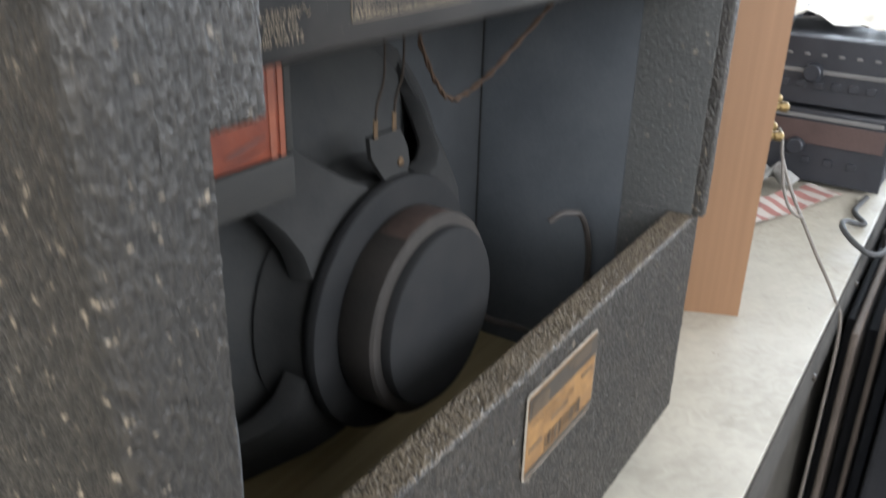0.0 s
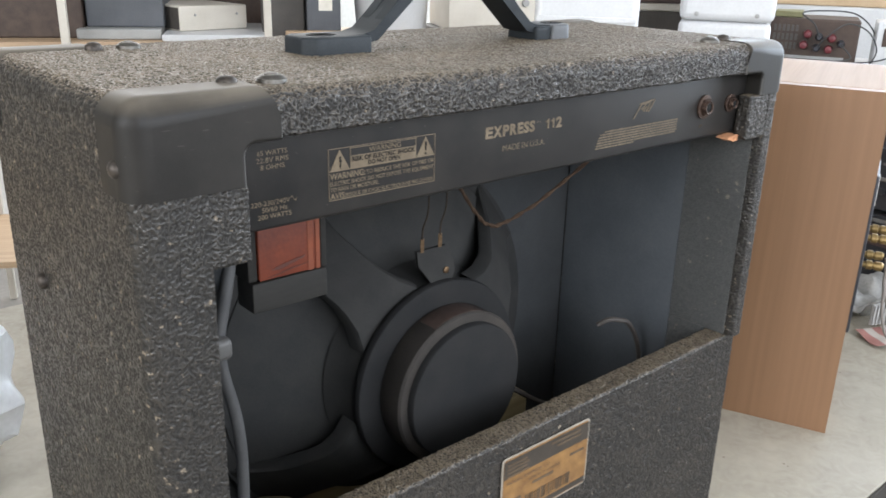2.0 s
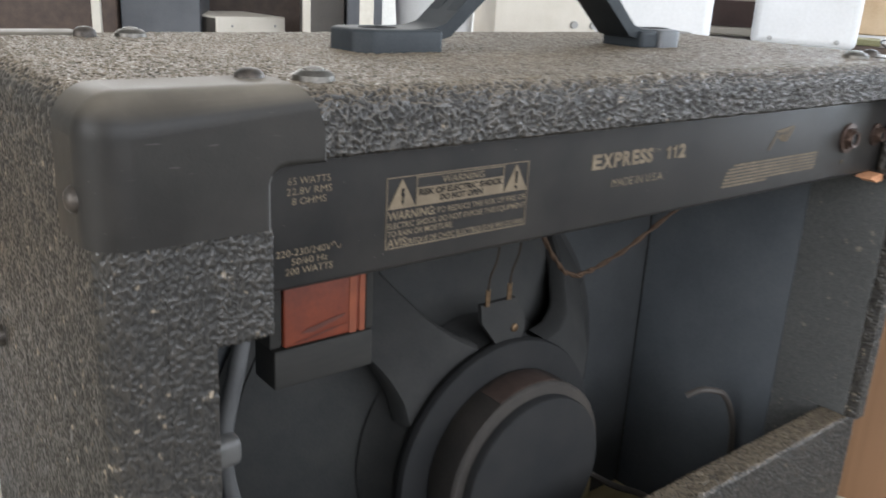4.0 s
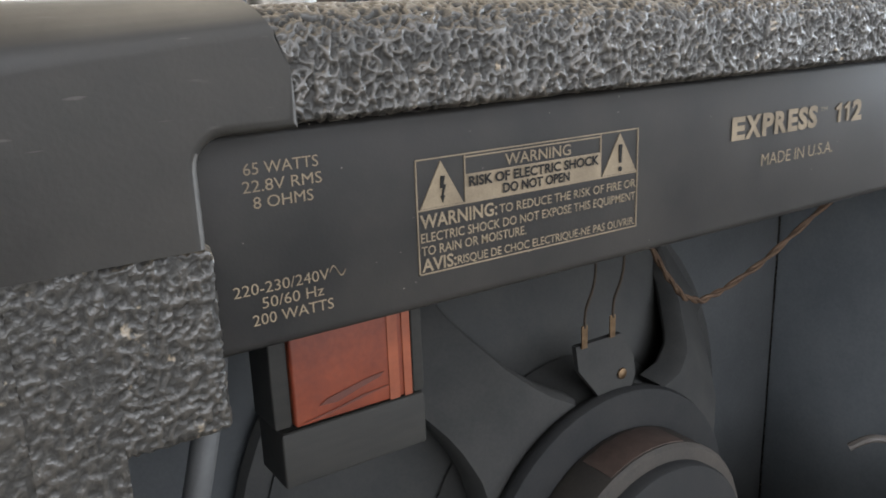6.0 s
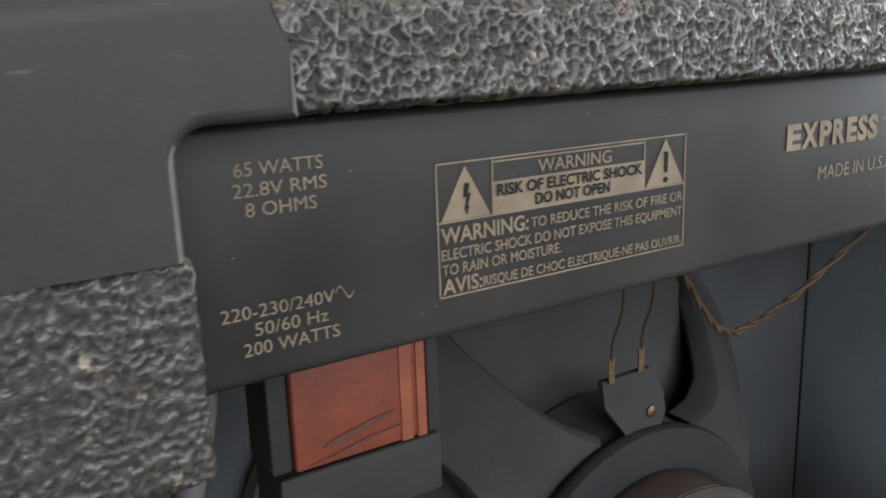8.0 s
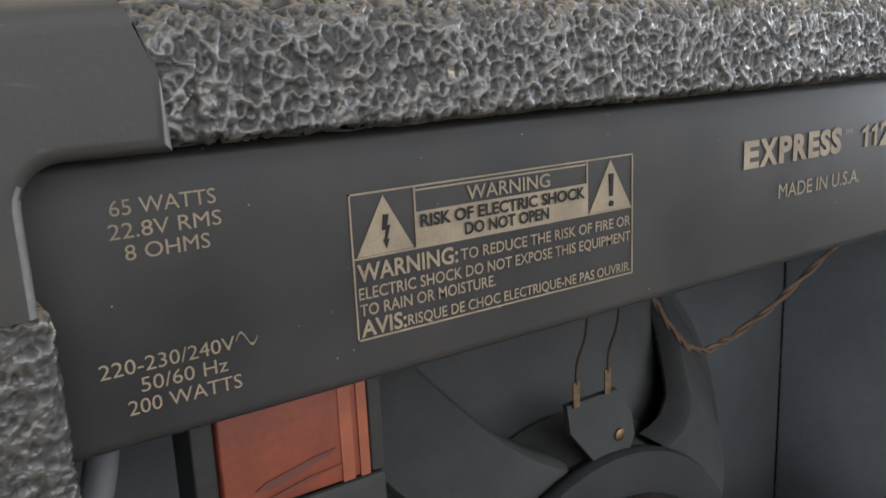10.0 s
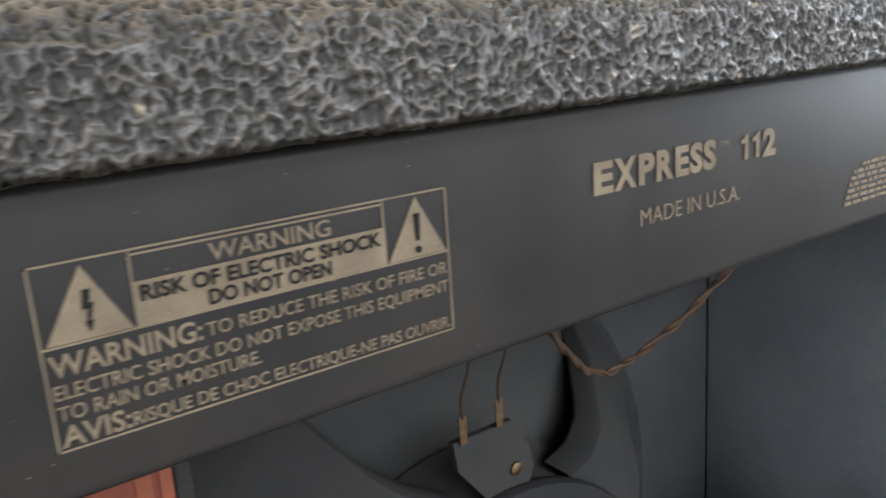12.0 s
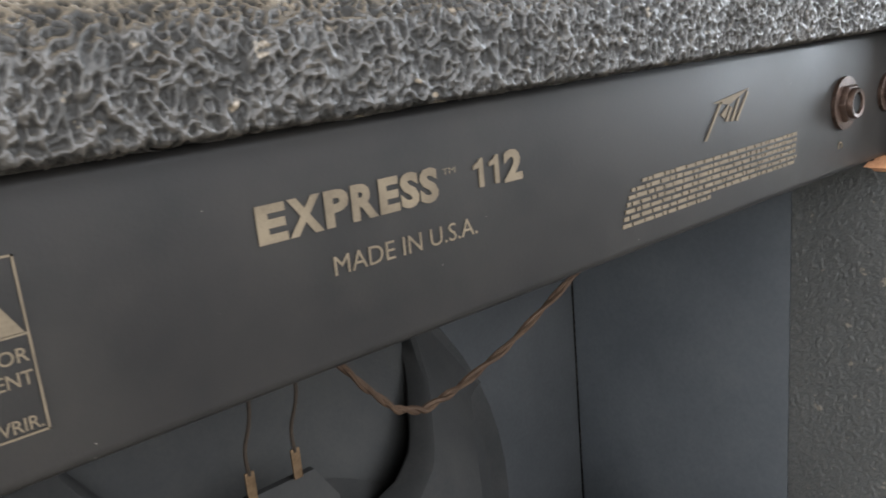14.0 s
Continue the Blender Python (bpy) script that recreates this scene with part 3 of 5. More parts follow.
def round_board(a, b, r, sides, flush=()):
    """A board whose edges on the named outer sides are rounded."""
    bm = bmesh.new()
    box(bm, a, b)
    keep = []
    for e in bm.edges:
        mid = (e.verts[0].co + e.verts[1].co) / 2
        hits = 0
        for s in sides:
            i, v = {"x0": (0, a[0]), "x1": (0, b[0]), "y0": (1, a[1]), "y1": (1, b[1]), "z0": (2, a[2]), "z1": (2, b[2])}[s]
            hits += abs(mid[i] - v) < 1e-6
        if hits >= 2:
            keep.append(e)
    bmesh.ops.bevel(bm, geom=keep, offset=r, segments=6, profile=0.5, affect="EDGES")
    joint = [{"x0": (0, a[0]), "x1": (0, b[0]), "z0": (2, a[2]), "z1": (2, b[2])}[s] for s in flush]
    small = [e for e in bm.edges if e.calc_face_angle(0) > 1.2 and not any(all(abs(v.co[i] - p) < 1e-5 for v in e.verts) for i, p in joint)]
    bmesh.ops.bevel(bm, geom=small, offset=0.0016, segments=2, profile=0.5, affect="EDGES")
    return bm


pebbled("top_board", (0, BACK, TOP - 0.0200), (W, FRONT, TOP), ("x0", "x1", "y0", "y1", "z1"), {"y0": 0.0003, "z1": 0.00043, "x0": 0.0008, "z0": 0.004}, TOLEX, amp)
pebbled("bottom_board", (0, 0.0190, BOT), (W, FRONT, BOT + T), ("x0", "x1", "y1", "z0"), {"x0": 0.0008}, TOLEX, amp)
pebbled("side_board", (0, BACK, BOT + T + 0.0002), (T, FRONT, TOP - 0.0165), ("x0", "y0", "y1"), {"x0": 0.00052, "y0": 0.00045}, TOLEX_SIDE, amp, flush=("x1", "z0", "z1"), relief=0.62)
pebbled("side_board", (W - T, BACK, 0.9387), (W, FRONT, TOP - 0.0165), ("x1", "y0", "y1"), {"x0": 0.0007, "y0": 0.0005, "x1": 0.004}, TOLEX, amp, flush=("z0", "z1"))
pebbled("side_board", (W - T, 0.0188, BOT + T), (W, FRONT, 0.9387), ("x1", "y1"), {"x0": 0.001, "x1": 0.004}, TOLEX, amp, flush=("z0", "z1"))
# rear cleats: wide blocks beside the chassis, a narrow strip down one side
pebbled("cleat", (0.0304, BACK, 1.0953), (0.0485, 0.0050, 1.1288), (), 0.00036, TOLEX_SIDE, amp, flush=("x0",), fine=1.12, relief=0.75)
pebbled("cleat", (T, BACK, BOT + T), (0.0304, 0.0050, TOP - 0.0202), (), 0.00048, TOLEX_SIDE, amp, flush=("x0", "x1"), fine=1.12, relief=0.75)
pebbled("cleat", (T, 0.0052, BOT + T), (0.0302, 0.0115, 1.0950), (), 0.0008, TOLEX, amp, flush=("x0",))
pebbled("cleat", (W - 0.0400, BACK, 1.0995), (W - T, 0.0050, 1.1308), (), 0.0006, TOLEX, amp, flush=("x1",))
amp_part("torn_corner", prism(bmesh.new(), [(W - 0.0402, 1.0985), (W - 0.0402, 1.1030), (W - 0.0440, 1.1034), (W - 0.0470, 1.1022), (W - 0.0505, 1.1026), (W - 0.0550, 1.1012), (W - 0.0520, 1.1006), (W - 0.0485, 1.0998), (W - 0.0455, 1.0982), (W - 0.0430, 1.0990)], 0.0005, 0.0095), TORN, "torn bare wood splinter")
# vinyl wrapped inwards, lining board beyond; both lightened to imitate haze
pebbled("wrapped_vinyl", (W - T - 0.0010, 0.0020, 0.9390), (W - T - 0.0001, 0.0528, 1.0993), (), {"x0": 0.0006}, TOLEX_INSIDE, amp, "vinyl wrapped inwards, coloured lighter to imitate haze", edge=0.0003, fine=1.7, relief=0.6)
pebbled("wrapped_vinyl", (W - T - 0.0010, 0.0053, 1.0995), (W - T - 0.0001, 0.0528, 1.1457), (), {"x0": 0.0006}, TOLEX_INSIDE, amp, "vinyl wrapped inwards, coloured lighter to imitate haze", edge=0.0003, fine=1.7, relief=0.6)
pebbled("wrapped_vinyl", (W - T - 0.0010, 0.0192, BOT + T + 0.0045), (W - T - 0.0001, 0.0528, 0.9388), (), {"x0": 0.0009}, TOLEX_INSIDE, amp, "vinyl wrapped inwards, coloured lighter to imitate haze", edge=0.0003, fine=1.7, relief=0.6)
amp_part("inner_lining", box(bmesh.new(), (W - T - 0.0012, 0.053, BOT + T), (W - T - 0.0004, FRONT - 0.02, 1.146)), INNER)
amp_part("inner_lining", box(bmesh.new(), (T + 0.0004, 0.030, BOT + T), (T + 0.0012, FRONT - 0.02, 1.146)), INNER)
amp_part("bottom_lining", box(bmesh.new(), (T + 0.001, 0.019, BOT + T + 0.0002), (W - T - 0.0012, FRONT - 0.018, BOT + T + 0.004)), PLY, "bare yellowish plywood")
amp_part("baffle", box(bmesh.new(), (T, FRONT - 0.018, BOT + T), (W - T, FRONT - 0.003, TOP - 0.0187)), BAFFLE, "black painted baffle board")
amp_part("baffle_cleat", box(bmesh.new(), (0.06, FRONT - 0.040, BOT + T + 0.0045), (0.40, FRONT - 0.0185, BOT + T + 0.050), 0.002), PLY, "bare plywood cleat")
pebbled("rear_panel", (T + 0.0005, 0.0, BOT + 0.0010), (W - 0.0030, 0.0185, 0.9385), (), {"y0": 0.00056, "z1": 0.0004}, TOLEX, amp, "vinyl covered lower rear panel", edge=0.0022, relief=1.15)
for x in (0.05, W - 0.05):
    for y in (0.03, FRONT - 0.03):
        amp_part("foot", lathe(bmesh.new(), [(0.014, TZ), (0.017, TZ + 0.004), (0.018, BOT - 0.001)], pose(x, y, 0), 20), STRAP, "black rubber foot")


def corner(x_out, x_top, x_leg, z_leg, lift=1.0, name="corner_protector"):
    """A moulded corner: one flap along the top rail and one down the side, rounded over the outer edges."""
    s = 1 if x_top > x_out else -1
    xo, zt, zm, f, y0 = x_out - s * 0.0020, TOP + 0.0018 * lift, TOP - 0.0200, 0.0050, BACK - 0.0024 * lift
    out = [(xo, z_leg), (x_leg, z_leg)]
    for k in range(7):
        a = math.pi / 2 * k / 6
        out.append((x_leg + s * f * (1 - math.cos(a)), zm - f * (1 - math.sin(a))))
    out += [(x_top, zm), (x_top - s * 0.0004, zm + 0.006), (x_top - s * 0.0014, zm + 0.011), (x_top - s * 0.0032, zm + 0.0155), (x_top - s * 0.0066, zt), (xo, zt)]
    bm = prism(bmesh.new(), out, y0, 0.0200)
    outer = []
    for e in bm.edges:
        on = [abs(v.co.x - xo) < 1e-6 for v in e.verts], [abs(v.co.y - y0) < 1e-6 for v in e.verts], [abs(v.co.z - zt) < 1e-6 for v in e.verts]
        if sum(all(k) for k in on) >= 2:
            outer.append(e)
    bmesh.ops.bevel(bm, geom=outer, offset=0.0110, segments=9, profile=0.5, affect="EDGES")
    rim = [e for e in bm.edges if e.calc_face_angle(0) > 0.9 and all(abs(v.co.y - y0) < 1e-5 for v in e.verts) and not all(abs(v.co.z - z_leg) < 1e-5 for v in e.verts) and all(v.co.z < zt - 0.0115 for v in e.verts)]
    bmesh.ops.bevel(bm, geom=rim, offset=0.0019, segments=4, profile=0.5, affect="EDGES")
    bm.normal_update()
    # Rim faces take the paler material as a painted highlight.
    for face in bm.faces:
        if 0.25 < abs(face.normal.y) < 0.93 and face.calc_area() < 4e-5 and s * face.normal.x > 0.2 and abs(face.normal.z) < 0.3:
            face.material_index = 1
    flats = [f for f in bm.faces if max(abs(k) for k in f.normal) > 0.9999 and f.calc_area() > 1e-4]
    bmesh.ops.inset_individual(bm, faces=flats, thickness=0.0003, use_even_offset=False)
    ob = amp_part(name, bm, PLASTIC, "scuffed black plastic corner")
    ob.data.materials.append(LIT_EDGE)
    return ob


corner(0.0, 0.0648, 0.0470, 1.1290)
corner(W, W - 0.0530, W - 0.0300, 1.1310, 0.55)
# front top corners, whose rear flaps reach over the top
for x0, x1 in ((-0.002, 0.056), (W - 0.056, W + 0.002)):
    amp_part("corner_protector", box(bmesh.new(), (x0, FRONT - 0.026, TOP - 0.040), (x1, FRONT + 0.002, TOP + 0.0015), 0.007, 4), PLASTIC, "scuffed black plastic corner")
for x0, x1 in ((-0.0015, 0.0165),):
    amp_part("corner_protector", box(bmesh.new(), (x0, BACK - 0.0012, BOT - 0.0015), (x1, 0.022, BOT + 0.026), 0.007, 4), PLASTIC, "scuffed black plastic corner")


def screw(x, y, z, turn=(0, 0, 0), cup=False, r=0.0046):
    bm = bmesh.new()
    m = pose(x, y, z, *turn)
    if cup:
        lathe(bm, [(r * 1.45, -0.002), (r * 1.4, 0.0006), (r * 1.05, 0.0020), (r * 0.8, 0.0022), (r * 0.75, 0.0016)], m, 20)
        lathe(bm, [(r * 0.74, 0.0005), (r * 0.70, 0.0026), (r * 0.3, 0.0031)], m, 16)
        return amp_part("screw", bm, STEEL, "steel screw in a cup washer")
    lathe(bm, [(r, -0.003), (r, 0.0005), (r * 0.92, 0.0018), (r * 0.6, 0.0029), (r * 0.2, 0.0033)], m, 18)
    return amp_part("screw", bm, BLACK_STEEL, "blackened round head screw")


for x, y, cup in ((0.0522, 0.0163, 0), (0.0736, 0.0163, 1), (0.0490, 0.163, 0), (0.0680, 0.163, 1), (W - 0.0440, 0.020, 0), (W - 0.0640, 0.0180, 1)):
    screw(x, y, TOP + 0.0012, cup=bool(cup))
screw(-0.0008, 0.131, 1.055, (0, -90, 0), r=0.0045)
screw(-0.0010, 0.0045, 1.141, (0, -90, 0), r=0.0038)


# strap handle
handle = amp_part("handle", prism(bmesh.new(), [(0.150, TOP + 0.004), (0.176, TOP + 0.0045), (0.184, TOP + 0.0062), (0.212, TOP + 0.030), (0.222, TOP + 0.034), (0.268, TOP + 0.034), (0.278, TOP + 0.030), (0.306, TOP + 0.0062), (0.314, TOP + 0.0045), (0.338, TOP + 0.004),
                                               (0.338, TOP + 0.009), (0.316, TOP + 0.0098), (0.309, TOP + 0.0118), (0.281, TOP + 0.0365), (0.269, TOP + 0.0408), (0.221, TOP + 0.0408), (0.209, TOP + 0.0365), (0.181, TOP + 0.0118), (0.174, TOP + 0.0098), (0.150, TOP + 0.009)], 0.088, 0.110), STRAP, "dark rubber strap handle")


def handle_end(outer, inner, material, label=""):
    """A moulded end of the strap: chamfered corners outwards, softened edges and a dark oval disc as the recess on its
    top.
    """
    s, lo, hi, c = (1 if inner > outer else -1), 0.0835, 0.1145, 0.0065
    plan = [(outer, lo + c), (outer + s * c, lo), (inner, lo), (inner, hi), (outer + s * c, hi), (outer, hi - c)]
    bm = prism(bmesh.new(), plan if s > 0 else plan[::-1], up(TOP - 0.001), up(TOP + 0.0094), axis=2)
    bmesh.ops.bevel(bm, geom=[e for e in bm.edges if max(v.co.z for v in e.verts) > up(TOP + 0.009)], offset=0.0016, segments=3, profile=0.5, affect="EDGES")
    end = part("handle_base", bm, material, handle, label)
    # Shallow disc; its dark colour stands in for the shade of a recess.
    oval = lathe(bmesh.new(), [(0.0062, 0.0), (0.0060, 0.0004), (0.0046, 0.0005), (0.0040, 0.0001)], None, 24)
    for v in oval.verts:
        v.co = Vector((v.co.x * 1.5 + (outer + inner) / 2 - s * 0.003, v.co.y + (lo + hi) / 2, v.co.z + up(TOP + 0.0093)))
    part("recess_disc", oval, POLE, handle, "dark oval disc that stands for a shaded recess")
    return end


handle_end(0.1340, 0.1765, STRAP)
handle_end(0.3490, 0.3270, CAP_GREY, "dull grey end cap")
part("handle_base", box(bmesh.new(), (0.3125, 0.0850, up(TOP - 0.001)), (0.3268, 0.1130, up(TOP + 0.0088)), 0.0018, 3), STRAP, handle)
for y0, y1 in ((0.0884, 0.0962), (0.1018, 0.1096)):
    part("strap_rib", prism(bmesh.new(), [(0.183, TOP + 0.0120 - TZ), (0.209, TOP + 0.0370 - TZ), (0.221, TOP + 0.0412 - TZ), (0.269, TOP + 0.0412 - TZ), (0.281, TOP + 0.0370 - TZ), (0.307, TOP + 0.0120 - TZ), (0.307, TOP + 0.0132 - TZ), (0.281, TOP + 0.0384 - TZ), (0.269, TOP + 0.0426 - TZ), (0.221, TOP + 0.0426 - TZ), (0.209, TOP + 0.0384 - TZ), (0.183, TOP + 0.0132 - TZ)], y0, y1), STRAP, handle)

# chassis with its printing
CY = 0.0058
chassis = amp_part("chassis", round_board((0.024, CY, 1.1035), (W - 0.024, 0.150, 1.1462), 0.0024, ("y0", "z0", "z1", "y1")), CHASSIS, "black painted steel chassis with cream printing")
chassis.location.z = 0
P = CY - 0.0003


def words(text, x0, x1, z, h, bold=0.0, mat=None, lift=0.0):
    return lettering(chassis, text, x0, up(z), h, x1 - x0, P - lift, mat, bold=bold)


words("65 WATTS", 0.0588, 0.0735, 1.1375, 0.0022)
words("22.8V RMS", 0.0583, 0.0740, 1.1343, 0.0022)
words("8 OHMS", 0.0601, 0.0720, 1.1312, 0.0022)
words("220-230/240V", 0.0546, 0.0740, 1.1151, 0.0022)
words("50/60 Hz", 0.0599, 0.0726, 1.1121, 0.0022)
words("200 WATTS", 0.0578, 0.0745, 1.1090, 0.0022)
sine = [(0.0742 + 0.0034 * k / 12, 1.1164 + 0.0011 * math.sin(2 * math.pi * k / 12)) for k in range(13)]
flat(chassis, "sine_mark", [(a, up(b) + 0.00016) for a, b in sine] + [(a, up(b) - 0.00016) for a, b in sine[::-1]], P, INK)
for ch, x0, x1 in (("E", 0.1928, 0.1982), ("X", 0.1984, 0.2050), ("P", 0.2055, 0.2104), ("R", 0.2109, 0.2163), ("E", 0.2168, 0.2212), ("S", 0.2215, 0.2258), ("S", 0.2260, 0.2304), ("2", 0.2476, 0.2527)):
    words(ch, x0, x1, 1.1288, 0.0057, 0.045)
for x in (0.2392, 0.2434):
    flat(chassis, "numeral", [(x + a, up(1.1288 + c)) for a, c in ((0.0016, 0), (0.0028, 0), (0.0028, 0.0056), (0.0020, 0.0056), (0.0014, 0.0049), (0.0002, 0.0044), (0.0002, 0.0036), (0.0016, 0.0038))], P, INK)
words("TM", 0.2316, 0.2348, 1.1328, 0.0012)
words("MADE IN U.S.A.", 0.2060, 0.2392, 1.1202, 0.0034)

# warning plate
X0, X1, Z0, Z1 = 0.0946, 0.1581, 1.1113, 1.1358
e = 0.00030
for a in ((X0, Z0, X1, Z0 + e), (X0, Z1 - e, X1, Z1), (X0, Z0, X0 + e, Z1), (X1 - e, Z0, X1, Z1), (X0 + e, 1.1250, X1 - e, 1.1250 + e), (0.1067, 1.1253, 0.1067 + e, Z1 - e), (0.1456, 1.1253, 0.1456 + e, Z1 - e), (0.1068, 1.1348, 0.1457, 1.1348 + e)):
    flat(chassis, "rule", rect(a[0], up(a[1]), a[2], up(a[3])), P, INK)
flat(chassis, "warning_band", rect(0.1070, up(1.1253), 0.1456, up(1.1313)), P, INK)
words("WARNING", 0.1175, 0.1364, 1.1319, 0.0025, 0.010)
words("RISK OF ELECTRIC SHOCK", 0.1076, 0.1449, 1.1287, 0.0021, 0.030, INK_DARK, 0.0003)
words("DO NOT OPEN", 0.1166, 0.1358, 1.1260, 0.0021, 0.030, INK_DARK, 0.0003)
flat(chassis, "bolt_triangle", [(0.0955, up(1.1254)), (0.1063, up(1.1254)), (0.1008, up(1.1350))], P, INK)
flat(chassis, "lightning_bolt", [(x + 0.0006, up(z)) for x, z in ((0.1000, 1.1318), (0.1010, 1.1318), (0.1006, 1.1300), (0.1012, 1.1300), (0.1005, 1.1277), (0.1009, 1.1277), (0.1003, 1.1262), (0.0998, 1.1277), (0.1001, 1.1277), (0.1004, 1.1293), (0.0997, 1.1293))], P - 0.0003, INK_DARK)
flat(chassis, "mark_triangle", [(0.1463, up(1.1254)), (0.1575, up(1.1254)), (0.1519, up(1.1352))], P, INK)
flat(chassis, "exclamation_mark", [(0.15155, up(1.1281)), (0.15225, up(1.1281)), (0.1525, up(1.1325)), (0.1513, up(1.1325))], P - 0.0003, INK_DARK)
flat(chassis, "exclamation_dot", [(0.1519 + 0.0006 * math.cos(k), up(1.1266) + 0.0006 * math.sin(k)) for k in np.linspace(0, 6.28, 9)[:8]], P - 0.0003, INK_DARK)
words("WARNING:", 0.0953, 0.1151, 1.1213, 0.0029, 0.020)
words("TO REDUCE THE RISK OF FIRE OR", 0.1157, 0.1574, 1.1215, 0.0020, 0.010)
words("ELECTRIC SHOCK DO NOT EXPOSE THIS EQUIPMENT", 0.0953, 0.1574, 1.1183, 0.0020, 0.010)
words("TO RAIN OR MOISTURE.", 0.0953, 0.1231, 1.1155, 0.0020, 0.010)
words("AVIS:", 0.0953, 0.1040, 1.1120, 0.0028, 0.020)
words("RISQUE DE CHOC ELECTRIQUE-NE PAS OUVRIR.", 0.1043, 0.1574, 1.1121, 0.0019, 0.010)

# maker's mark as plain strokes, and six lines of fine print as bars
for k, pts in enumerate(([(0.3140, 1.1262), (0.3150, 1.1262), (0.3222, 1.1352), (0.3212, 1.1352)], [(0.3180, 1.1352), (0.3353, 1.1372), (0.3256, 1.1340)], [(0.3213, 1.1318), (0.3260, 1.1345), (0.3232, 1.1308)], [(0.3236, 1.1300), (0.3262, 1.1335), (0.3270, 1.1330), (0.3248, 1.1297)], [(0.3262, 1.1296), (0.3300, 1.1352), (0.3308, 1.1350), (0.3275, 1.1296)], [(0.3286, 1.1296), (0.3345, 1.1366), (0.3350, 1.1360), (0.3296, 1.1292)])):
    flat(chassis, "emblem_stroke", [(a + 0.0051, up(b - 0.0005)) for a, b in pts], P, INK)
rng = random.Random(4)
for k in range(7):
    x = (0.2926, 0.2885, 0.2872, 0.2865, 0.2858, 0.2852, 0.2847)[k]
    z = 1.1203 - 0.00160 * k
    end = 0.3215 if k == 6 else 0.3672
    line = bmesh.new()
    while x < end - 0.001:
        w = min(rng.uniform(0.0010, 0.0042), end - x)
        prism(line, rect(x, up(z), x + w, up(z + rng.uniform(0.00078, 0.00098))), P, P + 0.0002)
        x += w + rng.uniform(0.0005, 0.0008)
    part("print_bar", line, INK, chassis)
# headphone sign and the two jacks
flat(chassis, "headphone_mark", [(0.3955 + 0.0014 * math.cos(a), up(1.1125) + 0.0016 * math.sin(a)) for a in np.linspace(-0.4, 3.54, 9)] + [(0.3955 + 0.001 * math.cos(a), up(1.1125) + 0.0012 * math.sin(a)) for a in np.linspace(3.54, -0.4, 9)], P, INK)


def jack(x, z, r):
    """A hexagonal nut and ring round the hole of a socket."""
    bm = bmesh.new()
    lathe(bm, [(r * 1.32, -0.001), (r * 1.32, 0.0012), (r * 1.1, 0.0014)], pose(x, CY, z, 90, 0, 0), 24)
    lathe(bm, [(r, 0.001), (r, 0.0026), (r * 0.93, 0.0031)], pose(x, CY, z, 90, 0, 0), 6)
    prof = [(r * 0.76, 0.003), (r * 0.76, 0.0042), (r * 0.70, 0.0048), (r * 0.54, 0.0046), (r * 0.50, 0.0008)]
    lathe(bm, prof, pose(x, CY, z, 90, 0, 0), 20)
    for v in bm.verts:
        v.co.z -= TZ
    nut = part("jack_socket", bm, RUSTY, chassis, "tarnished jack socket with its nut")
    part("jack_hole", lathe(bmesh.new(), [(r * 0.49, 0.0040), (r * 0.40, 0.0039), (r * 0.1, 0.0038)], pose(x, CY, z - TZ, 90, 0, 0), 18), INK_DARK, chassis, "dark socket hole")
    return nut


jack(0.397, 1.1258, 0.0062)
jack(0.4285, 1.1256, 0.0048)

# transformer under the chassis: a laminated frame round a taped coil
trafo = amp_part("transformer", round_board((0.0815, 0.0598, 1.0385), (0.1275, 0.078, 1.0552), 0.0008, ("x0", "x1", "y0", "z0")), CORE, "transformer with an orange taped coil in a dark steel frame")
for x0, x1, y0 in ((0.0805, 0.0858, 0.0618), (0.1238, 0.1275, 0.0600)):
    part("frame_leg", round_board((x0, y0, up(1.0553)), (x1, 0.078, up(1.1034)), 0.0006, ("x0", "x1", "y0")), CORE, trafo)
part("coil", round_board((0.0860, 0.0604, up(1.0553)), (0.1237, 0.076, up(1.1034)), 0.0010, ("x0", "x1", "y0", "y1")), ORANGE, trafo, "orange taped coil")
part("tape_band", box(bmesh.new(), (0.1158, 0.0601, up(1.0556)), (0.1192, 0.0603, up(1.1034)), 0.00008), ORANGE_EDGE, trafo)
part("tape_band", box(bmesh.new(), (0.1207, 0.0600, up(1.0556)), (0.1234, 0.0603, up(1.1034)), 0.00008), ORANGE_EDGE, trafo, "brighter end of the orange tape")
# Creases are flat strips; their dark colour stands for shade in a fold.
for fold in ([(0.0935, 1.0605), (0.0990, 1.0602), (0.1060, 1.0622), (0.1130, 1.0640), (0.1142, 1.0652), (0.1080, 1.0645), (0.1010, 1.0630), (0.0960, 1.0620)],
             [(0.0885, 1.0568), (0.0960, 1.0572), (0.1060, 1.0590), (0.1180, 1.0608), (0.1070, 1.0600), (0.0970, 1.0580)]):
    part("tape_fold", prism(bmesh.new(), [(x, up(z)) for x, z in fold], 0.0601, 0.0603), TAPE_FOLD, trafo, "dark tape crease")

# loudspeaker
SX, SZ = 0.2450, 0.9335
axis = pose(SX, 0, SZ, -90, 0, 0)
driver = amp_part("loudspeaker", lathe(bmesh.new(), [(0.050, 0.0722), (0.0548, 0.0726), (0.0562, 0.0742), (0.0562, 0.0925), (0.0552, 0.0945)], axis, 56), MAGNET, "twelve inch loudspeaker with a dusty round magnet")


def drv(name, bm, material, label=""):
    for v in bm.verts:
        v.co.z -= TZ
    return part(name, bm, material, driver, label)


